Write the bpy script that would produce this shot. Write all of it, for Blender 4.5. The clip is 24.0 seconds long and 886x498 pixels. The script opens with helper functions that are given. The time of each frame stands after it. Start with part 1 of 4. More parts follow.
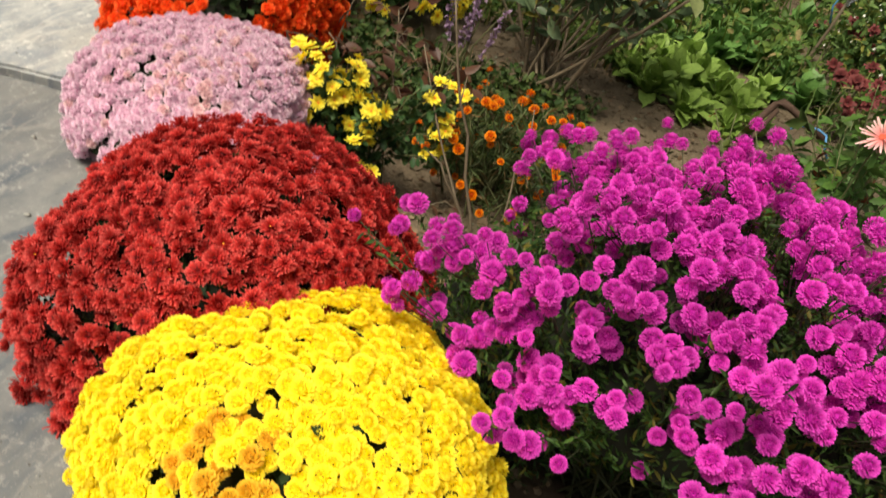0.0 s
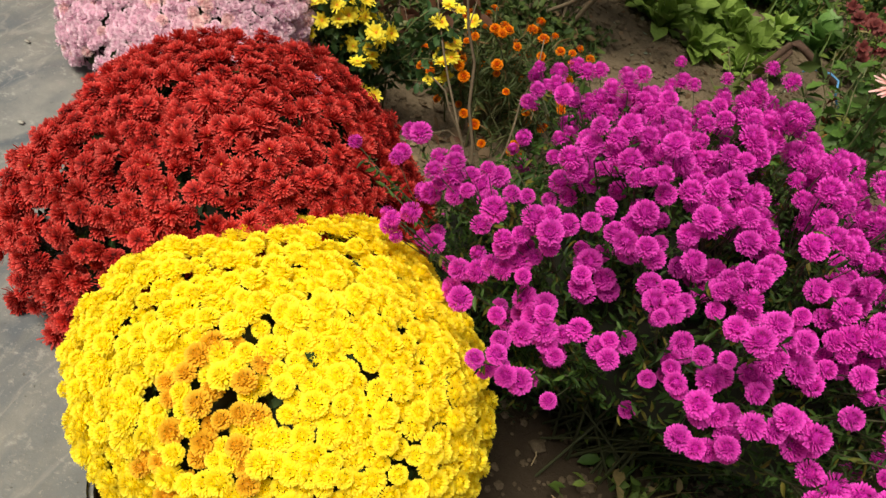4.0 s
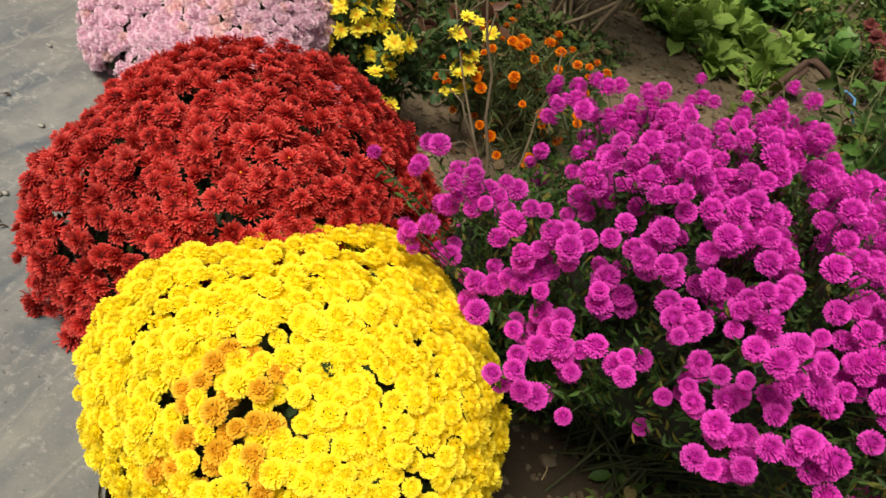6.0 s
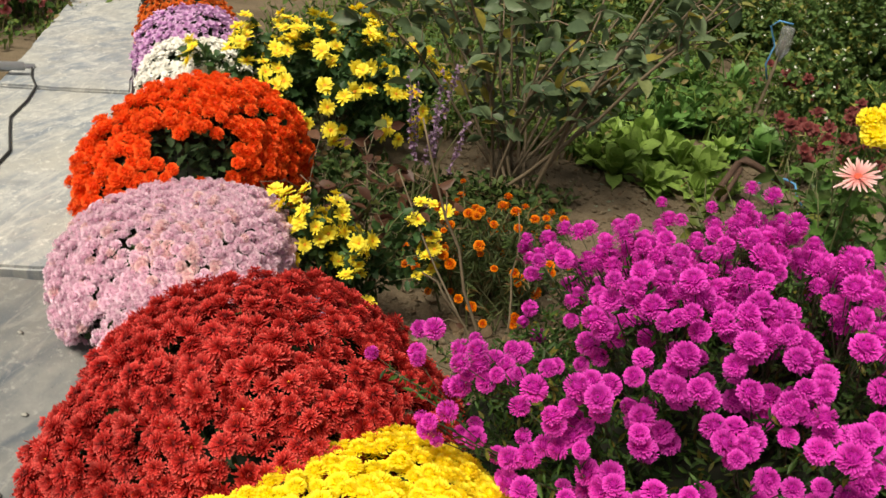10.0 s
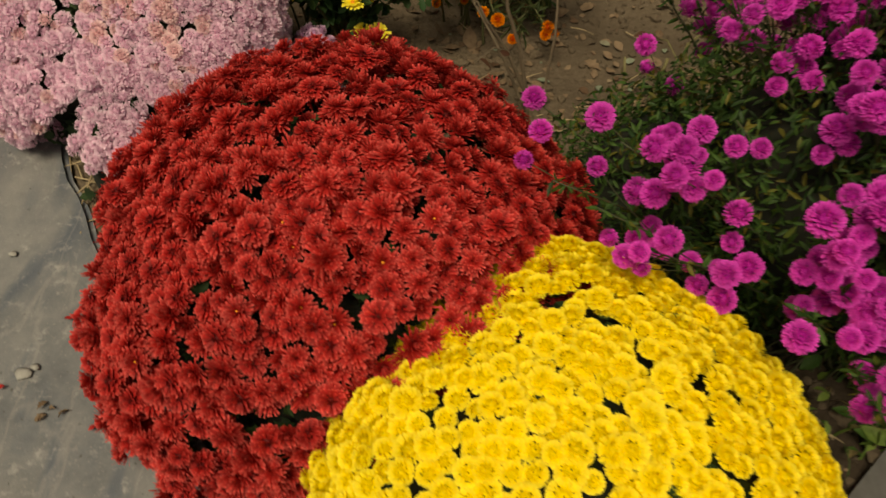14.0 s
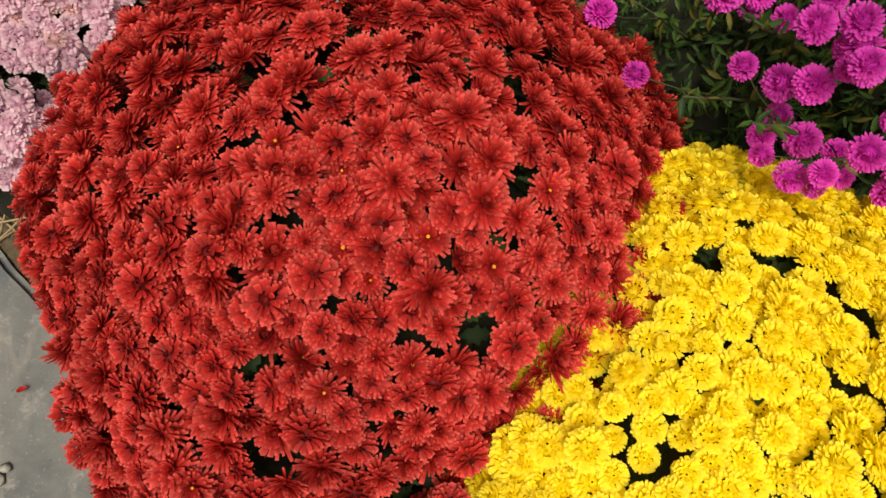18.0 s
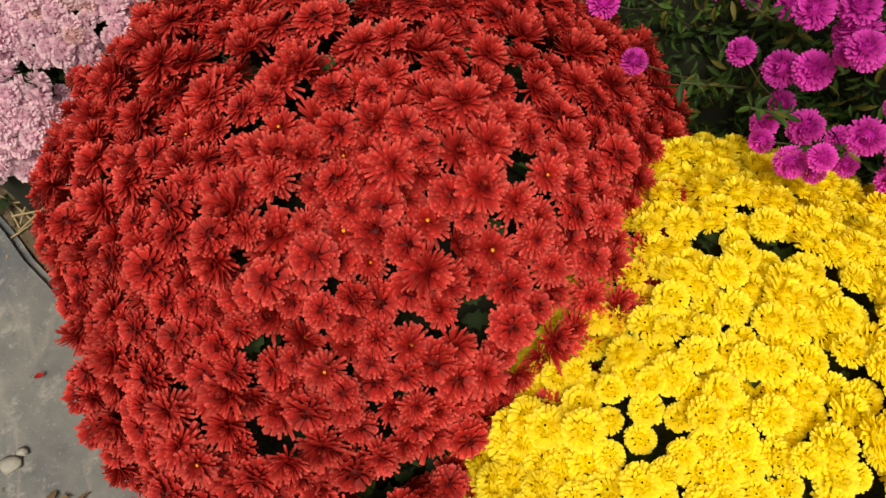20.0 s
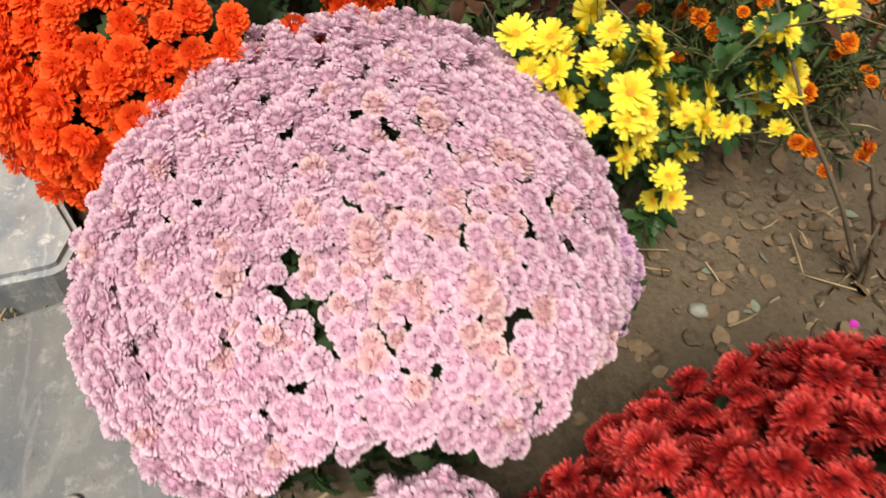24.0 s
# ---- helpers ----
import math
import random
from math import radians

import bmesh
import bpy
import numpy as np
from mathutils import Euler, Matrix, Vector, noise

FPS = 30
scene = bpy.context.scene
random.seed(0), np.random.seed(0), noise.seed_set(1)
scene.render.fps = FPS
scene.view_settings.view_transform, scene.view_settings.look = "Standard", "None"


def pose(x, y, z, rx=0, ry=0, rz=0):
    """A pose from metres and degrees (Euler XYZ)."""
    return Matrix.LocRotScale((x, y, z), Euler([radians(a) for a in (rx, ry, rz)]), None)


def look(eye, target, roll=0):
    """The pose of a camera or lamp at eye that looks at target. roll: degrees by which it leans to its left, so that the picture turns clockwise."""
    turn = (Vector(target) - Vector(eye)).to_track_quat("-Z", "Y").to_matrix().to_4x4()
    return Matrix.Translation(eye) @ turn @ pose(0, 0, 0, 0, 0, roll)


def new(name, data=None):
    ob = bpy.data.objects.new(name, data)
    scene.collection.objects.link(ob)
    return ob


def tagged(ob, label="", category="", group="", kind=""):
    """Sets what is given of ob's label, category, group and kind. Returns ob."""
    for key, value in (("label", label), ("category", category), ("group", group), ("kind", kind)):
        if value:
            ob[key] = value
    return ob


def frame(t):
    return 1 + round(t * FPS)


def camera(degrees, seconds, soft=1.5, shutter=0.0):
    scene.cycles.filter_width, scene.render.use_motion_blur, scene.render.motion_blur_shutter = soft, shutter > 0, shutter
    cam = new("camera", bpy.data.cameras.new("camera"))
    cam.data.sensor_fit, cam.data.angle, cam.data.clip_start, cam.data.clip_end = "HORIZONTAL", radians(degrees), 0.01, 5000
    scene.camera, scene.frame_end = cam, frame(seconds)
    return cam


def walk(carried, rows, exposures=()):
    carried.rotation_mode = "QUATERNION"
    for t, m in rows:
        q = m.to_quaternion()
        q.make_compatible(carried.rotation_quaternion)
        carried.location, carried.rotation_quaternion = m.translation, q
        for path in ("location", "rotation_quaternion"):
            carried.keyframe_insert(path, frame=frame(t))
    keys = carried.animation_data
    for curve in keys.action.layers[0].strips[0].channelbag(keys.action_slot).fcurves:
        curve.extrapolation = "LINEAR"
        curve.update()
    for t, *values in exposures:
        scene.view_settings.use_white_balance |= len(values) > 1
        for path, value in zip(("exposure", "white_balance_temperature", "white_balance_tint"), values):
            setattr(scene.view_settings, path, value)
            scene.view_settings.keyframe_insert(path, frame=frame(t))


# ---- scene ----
cam = camera(60.7, 24.0, shutter=0.5)
PATH = [
    (0, (0.452, 1.074, 1.504), (0.18, 2.663, 0.32), 18.4),
    (0.5, (0.459, 1.07, 1.497), (0.237, 2.6, 0.228), 21.8),
    (1, (0.466, 1.07, 1.493), (0.277, 2.552, 0.163), 23.7),
    (1.5, (0.461, 1.076, 1.494), (0.33, 2.512, 0.109), 26.1),
    (2, (0.463, 1.083, 1.496), (0.335, 2.533, 0.125), 25.5),
    (2.5, (0.464, 1.087, 1.498), (0.332, 2.555, 0.147), 24.6),
    (3, (0.456, 1.086, 1.499), (0.293, 2.569, 0.168), 22.9),
    (3.5, (0.444, 1.088, 1.502), (0.27, 2.576, 0.177), 22.9),
    (5.5, (0.433, 1.092, 1.503), (0.253, 2.582, 0.181), 23.6),
    (6, (0.422, 1.088, 1.502), (0.214, 2.581, 0.187), 23.6),
    (6.5, (0.406, 1.088, 1.497), (0.144, 2.563, 0.171), 23.3),
    (7, (0.398, 1.088, 1.492), (0.132, 2.544, 0.147), 22.9),
    (7.5, (0.394, 1.091, 1.489), (0.139, 2.55, 0.145), 23.3),
    (8, (0.392, 1.094, 1.483), (0.171, 2.555, 0.135), 19.5),
    (8.5, (0.395, 1.101, 1.48), (0.219, 2.57, 0.135), 14.4),
    (9, (0.387, 1.1, 1.48), (0.122, 2.759, 0.395), 10.2),
    (9.5, (0.381, 1.095, 1.486), (0.074, 2.783, 0.457), 9.4),
    (10, (0.374, 1.095, 1.489), (0.065, 2.837, 0.556), 7.5),
    (10.5, (0.356, 1.096, 1.473), (0.082, 2.745, 0.375), 3.0),
    (11, (0.3, 1.111, 1.445), (0.138, 2.602, 0.123), 4.1),
    (11.5, (0.235, 1.175, 1.41), (0.124, 2.531, -0.056), 6.8),
    (13.5, (-0.091, 1.339, 1.43), (0.113, 2.578, -0.127), 14.6),
    (14, (-0.139, 1.47, 1.402), (0.012, 2.684, -0.18), 11.4),
    (14.5, (-0.181, 1.567, 1.36), (-0.024, 2.708, -0.275), 7.5),
    (15, (-0.227, 1.632, 1.322), (0.008, 2.704, -0.35), 12.4),
    (15.5, (-0.308, 1.758, 1.289), (0.008, 2.814, -0.379), 12.8),
    (16, (-0.388, 1.865, 1.252), (0.016, 2.839, -0.447), 14.4),
    (16.5, (-0.426, 1.881, 1.228), (0.089, 2.79, -0.478), 19.4),
    (17, (-0.408, 1.856, 1.231), (0.003, 2.742, -0.514), 15.7),
    (17.5, (-0.385, 1.835, 1.223), (0.042, 2.663, -0.547), 17.2),
    (18, (-0.365, 1.832, 1.223), (0.09, 2.611, -0.562), 17.5),
    (18.5, (-0.36, 1.825, 1.222), (0.094, 2.593, -0.568), 17.3),
    (20.5, (-0.346, 1.798, 1.236), (0.041, 2.647, -0.533), 13.1),
    (21, (-0.351, 1.813, 1.248), (0.038, 2.754, -0.473), 12.6),
    (21.5, (-0.416, 1.841, 1.254), (0.024, 2.837, -0.424), 16.6),
    (22, (-0.502, 1.87, 1.246), (-0.011, 2.898, -0.398), 19.4),
    (22.5, (-0.57, 1.966, 1.214), (-0.075, 3.031, -0.405), 19.8),
    (23, (-0.654, 2.092, 1.173), (-0.257, 3.211, -0.437), 13.7),
    (23.5, (-0.73, 2.218, 1.168), (-0.487, 3.358, -0.458), 9.9),
    (24, (-0.8, 2.338, 1.136), (-0.528, 3.463, -0.495), 11.3),
]
EXPOSURES = [(0, 0.1, 7200, 7), (1, 0.03, 7200, 7), (2, -0.2, 7300, 7), (3, -0.13, 7400, 7), (6, -0.04, 7200, 7), (8, -0.17, 7400, 7), (9, -0.18, 7400, 7), (10, 0.03, 7300, 7), (11, -0.28, 7500, 7), (11.5, -0.45, 7800, 6),
             (13.5, -0.8, 8600, 7), (14, -0.82, 8700, 7), (15, -0.75, 8500, 7), (15.5, -0.35, 7500, 7), (16, 0.0, 7300, 7), (17, 0.05, 7100, 8), (17.5, -0.08, 7100, 8),
             (18, -0.35, 7500, 8), (20.5, -0.45, 7700, 8), (21, -0.4, 7600, 8), (22, 0.2, 6900, 8), (22.5, 0.3, 6900, 8), (23, 0.35, 6900, 8), (24, 0.0, 6800, 8)]
walk(cam, [(t, look(eye, target, roll)) for t, eye, target, roll in PATH], EXPOSURES)

# ---------------------------------------------------------------- light
world = bpy.data.worlds.new("sky")
scene.world = world
world.use_nodes = True
SUN_ELEVATION, SUN_TURN = radians(63), radians(212)
wn = world.node_tree.nodes
sky = wn.new("ShaderNodeTexSky")
sky.sky_type = "NISHITA"
sky.sun_disc = False
sky.sun_elevation, sky.sun_rotation = SUN_ELEVATION, SUN_TURN
sky.dust_density = 4.0
# thin high cloud greys the blue
haze = wn.new("ShaderNodeHueSaturation")
haze.inputs["Saturation"].default_value = 0.2
world.node_tree.links.new(sky.outputs[0], haze.inputs["Color"])
world.node_tree.links.new(haze.outputs[0], wn["Background"].inputs[0])
wn["Background"].inputs[1].default_value = 0.07
sun = new("sun", bpy.data.lights.new("sun", "SUN"))
sun.data.energy, sun.data.angle, sun.data.color = 4.9, radians(24), (1.0, 0.93, 0.83)
way = Vector((math.sin(SUN_TURN) * math.cos(SUN_ELEVATION), math.cos(SUN_TURN) * math.cos(SUN_ELEVATION), math.sin(SUN_ELEVATION)))
sun.matrix_world = look(way * 20, (0, 0, 0))

# ---------------------------------------------------------------- materials
def nodes_of(name):
    m = bpy.data.materials.new(name)
    m.use_nodes = True
    return m, m.node_tree.nodes, m.node_tree.links, m.node_tree.nodes["Principled BSDF"]


def mixed(n, l, fac, a, b, kind="MIX"):
    """A colour mix; a and b are sockets or colours."""
    x = n.new("ShaderNodeMix")
    x.data_type, x.blend_type = "RGBA", kind
    for sock, v in ((x.inputs[0], fac), (x.inputs[6], a), (x.inputs[7], b)):
        if isinstance(v, bpy.types.NodeSocket):
            l.new(v, sock)
        elif isinstance(v, (int, float)):
            sock.default_value = v
        else:
            sock.default_value = (*v, 1)
    return x.outputs[2]


def noise_at(n, l, scale, detail=4, rough=0.55, coord="Object"):
    t, x = n.new("ShaderNodeTexCoord"), n.new("ShaderNodeTexNoise")
    x.inputs["Scale"].default_value, x.inputs["Detail"].default_value, x.inputs["Roughness"].default_value = scale, detail, rough
    l.new(t.outputs[coord], x.inputs["Vector"])
    return x.outputs["Fac"]


def ramp(n, l, fac, stops):
    r = n.new("ShaderNodeValToRGB")
    while len(r.color_ramp.elements) < len(stops):
        r.color_ramp.elements.new(0.5)
    for e, (p, c) in zip(r.color_ramp.elements, stops):
        e.position = p
        e.color = (*c, 1) if len(c) == 3 else c
    l.new(fac, r.inputs[0])
    return r.outputs[0]


def bumped(n, l, bsdf, height, strength, distance):
    b = n.new("ShaderNodeBump")
    b.inputs["Strength"].default_value, b.inputs["Distance"].default_value = strength, distance
    l.new(height, b.inputs["Height"])
    l.new(b.outputs[0], bsdf.inputs["Normal"])


def petal_material(name, base, tip, aged=None, aged_at=0.72, through_light=0.32, spread=0.16, stops=None, petal_spread=None):
    """Thin petals: darker at the base, lighter at the tip, each flower of its own tone."""
    m, n, l, bsdf = nodes_of(name)
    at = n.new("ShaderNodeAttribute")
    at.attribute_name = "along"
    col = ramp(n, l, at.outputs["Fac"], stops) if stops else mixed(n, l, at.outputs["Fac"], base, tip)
    ob, isl = n.new("ShaderNodeObjectInfo"), n.new("ShaderNodeNewGeometry")
    if aged:
        age = n.new("ShaderNodeAttribute")
        age.attribute_name = "age"
        r = ramp(n, l, age.outputs["Fac"], [(aged_at, (0, 0, 0)), (min(1, aged_at + 0.2), (1, 1, 1))])
        col = mixed(n, l, r, col, aged)
    hs = n.new("ShaderNodeHueSaturation")
    v = n.new("ShaderNodeMath")
    v.operation, v.inputs[1].default_value = "MULTIPLY_ADD", spread
    l.new(ob.outputs["Random"], v.inputs[0])
    v2 = n.new("ShaderNodeMath")
    petal_spread = petal_spread or spread
    v2.operation, v2.inputs[1].default_value = "MULTIPLY_ADD", petal_spread
    l.new(isl.outputs["Random Per Island"], v2.inputs[0])
    v2.inputs[2].default_value = 1 - 0.5 * spread - 0.5 * petal_spread
    l.new(v2.outputs[0], v.inputs[2])
    l.new(v.outputs[0], hs.inputs["Value"])
    l.new(col, hs.inputs["Color"])
    l.new(hs.outputs[0], bsdf.inputs["Base Color"])
    bsdf.inputs["Roughness"].default_value = 0.62
    bsdf.inputs["Specular IOR Level"].default_value = 0.25
    tr, mx = n.new("ShaderNodeBsdfTranslucent"), n.new("ShaderNodeMixShader")
    l.new(hs.outputs[0], tr.inputs["Color"])
    mx.inputs[0].default_value = through_light
    l.new(bsdf.outputs[0], mx.inputs[1])
    l.new(tr.outputs[0], mx.inputs[2])
    l.new(mx.outputs[0], n["Material Output"].inputs["Surface"])
    return m


def leaf_material(name, dark, light, rough=0.5, through_light=0.2, old=None):
    m, n, l, bsdf = nodes_of(name)
    isl = n.new("ShaderNodeNewGeometry")
    col = mixed(n, l, isl.outputs["Random Per Island"], dark, light)
    if old:
        r = ramp(n, l, isl.outputs["Random Per Island"], [(0.86, (0, 0, 0)), (0.9, (1, 1, 1))])
        col = mixed(n, l, r, col, old)
    f = noise_at(n, l, 60, 3)
    col = mixed(n, l, ramp(n, l, f, [(0.4, (0, 0, 0)), (0.8, (0.5, 0.5, 0.5))]), col, [c * 0.55 for c in dark])
    l.new(col, bsdf.inputs["Base Color"])
    bsdf.inputs["Roughness"].default_value = rough
    bsdf.inputs["Specular IOR Level"].default_value = 0.25
    tr, mx = n.new("ShaderNodeBsdfTranslucent"), n.new("ShaderNodeMixShader")
    l.new(col, tr.inputs["Color"])
    mx.inputs[0].default_value = through_light
    l.new(bsdf.outputs[0], mx.inputs[1])
    l.new(tr.outputs[0], mx.inputs[2])
    l.new(mx.outputs[0], n["Material Output"].inputs["Surface"])
    return m


def plain_material(name, a, b, scale=40, rough=0.7, bump=0.3, metal=0.0):
    m, n, l, bsdf = nodes_of(name)
    f = noise_at(n, l, scale, 6, 0.65)
    g = noise_at(n, l, scale * 0.13, 3)
    col = mixed(n, l, ramp(n, l, f, [(0.3, (0, 0, 0)), (0.7, (1, 1, 1))]), a, b)
    col = mixed(n, l, ramp(n, l, g, [(0.4, (0, 0, 0)), (0.75, (0.5, 0.5, 0.5))]), col, [0.5 * (p + q) * 0.7 for p, q in zip(a, b)])
    l.new(col, bsdf.inputs["Base Color"])
    bsdf.inputs["Roughness"].default_value, bsdf.inputs["Metallic"].default_value = rough, metal
    bumped(n, l, bsdf, f, bump, 0.004)
    return m


def soil_material():
    m, n, l, bsdf = nodes_of("garden_soil")
    fine, mid, big = noise_at(n, l, 70, 10, 0.78), noise_at(n, l, 14, 6, 0.68), noise_at(n, l, 1.6, 3)
    col = ramp(n, l, fine, [(0.3, (0.062, 0.046, 0.03)), (0.5, (0.148, 0.115, 0.078)), (0.8, (0.26, 0.21, 0.155))])
    col = mixed(n, l, ramp(n, l, mid, [(0.35, (0, 0, 0)), (0.7, (0.6, 0.6, 0.6))]), col, (0.18, 0.142, 0.1))
    col = mixed(n, l, ramp(n, l, big, [(0.4, (0, 0, 0)), (0.65, (0.7, 0.7, 0.7))]), col, (0.08, 0.062, 0.043))
    # shade under the front bushes, mixed into the soil colour
    bed_shade = n.new("ShaderNodeAttribute")
    bed_shade.attribute_name = "bed_shade"
    col = mixed(n, l, bed_shade.outputs["Fac"], col, (0.034, 0.025, 0.018))
    l.new(col, bsdf.inputs["Base Color"])
    bsdf.inputs["Roughness"].default_value = 0.95
    bsdf.inputs["Specular IOR Level"].default_value = 0.1
    # dried crust: thin cracks
    t, v = n.new("ShaderNodeTexCoord"), n.new("ShaderNodeTexVoronoi")
    v.feature, v.inputs["Scale"].default_value = "DISTANCE_TO_EDGE", 6
    wob, add = n.new("ShaderNodeTexNoise"), n.new("ShaderNodeVectorMath")
    wob.inputs["Scale"].default_value = 12
    add.operation = "MULTIPLY_ADD"
    add.inputs[1].default_value = (0.14, 0.14, 0.14)
    l.new(t.outputs["Object"], wob.inputs["Vector"])
    l.new(wob.outputs["Color"], add.inputs[0])
    l.new(t.outputs["Object"], add.inputs[2])
    l.new(add.outputs[0], v.inputs["Vector"])
    crack = ramp(n, l, v.outputs["Distance"], [(0.0, (0, 0, 0)), (0.02, (1, 1, 1))])
    h = mixed(n, l, 0.09, mixed(n, l, 0.45, fine, mid), crack)
    bumped(n, l, bsdf, h, 0.9, 0.016)
    return m


def concrete_material(name="worn_concrete", k=1.0):
    m, n, l, bsdf = nodes_of(name)
    fine, mid, big = noise_at(n, l, 160, 6, 0.7), noise_at(n, l, 9, 6, 0.65), noise_at(n, l, 2.2, 4)
    t, mp, streak = n.new("ShaderNodeTexCoord"), n.new("ShaderNodeMapping"), n.new("ShaderNodeTexNoise")
    mp.inputs["Rotation"].default_value = (0, 0, radians(30))
    mp.inputs["Scale"].default_value = (9, 2.6, 1)
    l.new(t.outputs["Object"], mp.inputs["Vector"])
    l.new(mp.outputs[0], streak.inputs["Vector"])
    streak.inputs["Scale"].default_value, streak.inputs["Detail"].default_value, streak.inputs["Distortion"].default_value = 1.3, 8, 1.2
    col = ramp(n, l, mid, [(0.3, (0.115 * k, 0.126 * k, 0.137 * k)), (0.5, (0.178 * k, 0.188 * k, 0.194 * k)), (0.75, (0.26 * k, 0.264 * k, 0.256 * k))])
    col = mixed(n, l, ramp(n, l, streak.outputs["Fac"], [(0.46, (0, 0, 0)), (0.66, (0.85, 0.85, 0.85))]), col, (0.085 * k, 0.106 * k, 0.135 * k))
    col = mixed(n, l, ramp(n, l, big, [(0.45, (0, 0, 0)), (0.7, (0.6, 0.6, 0.6))]), col, (0.215 * k, 0.21 * k, 0.19 * k))
    col = mixed(n, l, ramp(n, l, fine, [(0.6, (0, 0, 0)), (0.68, (0.5, 0.5, 0.5))]), col, (0.4 * k, 0.39 * k, 0.36 * k))
    # pale scuffs, thin scratches and dark specks
    scuff, speck = noise_at(n, l, 26, 8, 0.75), noise_at(n, l, 70, 3, 0.5)
    col = mixed(n, l, ramp(n, l, scuff, [(0.55, (0, 0, 0)), (0.7, (0.75, 0.75, 0.75))]), col, (0.42 * k, 0.42 * k, 0.4 * k))
    col = mixed(n, l, ramp(n, l, speck, [(0.27, (0.8, 0.8, 0.8)), (0.31, (0, 0, 0))]), col, (0.06, 0.06, 0.055))
    cell = n.new("ShaderNodeTexVoronoi")
    cell.feature, cell.inputs["Scale"].default_value = "DISTANCE_TO_EDGE", 0.55
    wob, add = n.new("ShaderNodeTexNoise"), n.new("ShaderNodeVectorMath")
    wob.inputs["Scale"].default_value, wob.inputs["Detail"].default_value = 1.5, 6
    add.operation, add.inputs[1].default_value = "MULTIPLY_ADD", (1.4, 1.4, 0)
    l.new(mp.outputs[0], wob.inputs["Vector"])
    l.new(wob.outputs["Color"], add.inputs[0])
    l.new(mp.outputs[0], add.inputs[2])
    l.new(add.outputs[0], cell.inputs["Vector"])
    line = ramp(n, l, cell.outputs["Distance"], [(0.0, (0.3, 0.3, 0.3)), (0.025, (0, 0, 0))])
    col = mixed(n, l, line, col, (0.36 * k, 0.35 * k, 0.33 * k))
    l.new(col, bsdf.inputs["Base Color"])
    l.new(ramp(n, l, streak.outputs["Fac"], [(0.4, (0.75, 0.75, 0.75)), (0.7, (0.5, 0.5, 0.5))]), bsdf.inputs["Roughness"])
    h = mixed(n, l, 0.35, mid, fine)
    bumped(n, l, bsdf, h, 0.6, 0.005)
    return m


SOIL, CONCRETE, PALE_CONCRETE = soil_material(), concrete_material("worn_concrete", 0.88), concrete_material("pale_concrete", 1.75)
# pinkish tips; the dark base stops also paint the head's inner shade
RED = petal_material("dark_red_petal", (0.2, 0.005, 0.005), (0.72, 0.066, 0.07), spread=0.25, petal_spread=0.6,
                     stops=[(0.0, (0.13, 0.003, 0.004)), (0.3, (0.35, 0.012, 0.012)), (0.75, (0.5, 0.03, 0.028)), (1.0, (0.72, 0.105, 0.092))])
YELLOW = petal_material("yellow_petal", (0.98, 0.8, 0.03), (1.0, 0.9, 0.1), through_light=0.45, spread=0.1, petal_spread=0.16)
PINK = petal_material("pale_pink_petal", (0.78, 0.5, 0.65), (0.94, 0.77, 0.87), through_light=0.42)
FADED_PINK = petal_material("faded_pink_petal", (0.76, 0.46, 0.5), (0.94, 0.76, 0.76), through_light=0.42)
FADED_YELLOW = petal_material("browned_yellow_petal", (0.74, 0.36, 0.02), (0.92, 0.62, 0.06))
MAGENTA = petal_material("magenta_petal", (0.54, 0.016, 0.4), (0.9, 0.11, 0.7), through_light=0.38, spread=0.2, petal_spread=0.22)
ORANGE = petal_material("orange_red_petal", (0.78, 0.055, 0.006), (0.97, 0.17, 0.03), through_light=0.4)
WHITE = petal_material("white_petal", (0.85, 0.83, 0.76), (0.93, 0.93, 0.91))
LILAC = petal_material("lilac_petal", (0.5, 0.2, 0.5), (0.74, 0.5, 0.76))
PALE_LILAC = petal_material("pale_lilac_petal", (0.6, 0.33, 0.56), (0.82, 0.6, 0.77))
RUST = petal_material("rust_petal", (0.5, 0.06, 0.01), (0.7, 0.16, 0.02))
LEMON = petal_material("lemon_petal", (0.86, 0.62, 0.01), (0.93, 0.84, 0.1))
MARIGOLD = petal_material("marigold_petal", (0.5, 0.05, 0.0), (0.95, 0.33, 0.01))
EYE = plain_material("flower_centre", (0.78, 0.36, 0.015), (0.8, 0.2, 0.01), 400)
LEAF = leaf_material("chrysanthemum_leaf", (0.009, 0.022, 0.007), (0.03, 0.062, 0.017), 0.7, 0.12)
FRESH = leaf_material("fresh_green_leaf", (0.04, 0.1, 0.02), (0.1, 0.2, 0.04), 0.5, 0.25)
STEM = plain_material("green_stem", (0.09, 0.12, 0.04), (0.14, 0.13, 0.06), 60)
WOOD = plain_material("woody_stem", (0.1, 0.08, 0.05), (0.2, 0.15, 0.1), 60)
# inner twig mass, painted near black for the shade deep in a bush
CORE = plain_material("painted_shade_core", (0.006, 0.009, 0.004), (0.014, 0.017, 0.008), 50, 0.95)

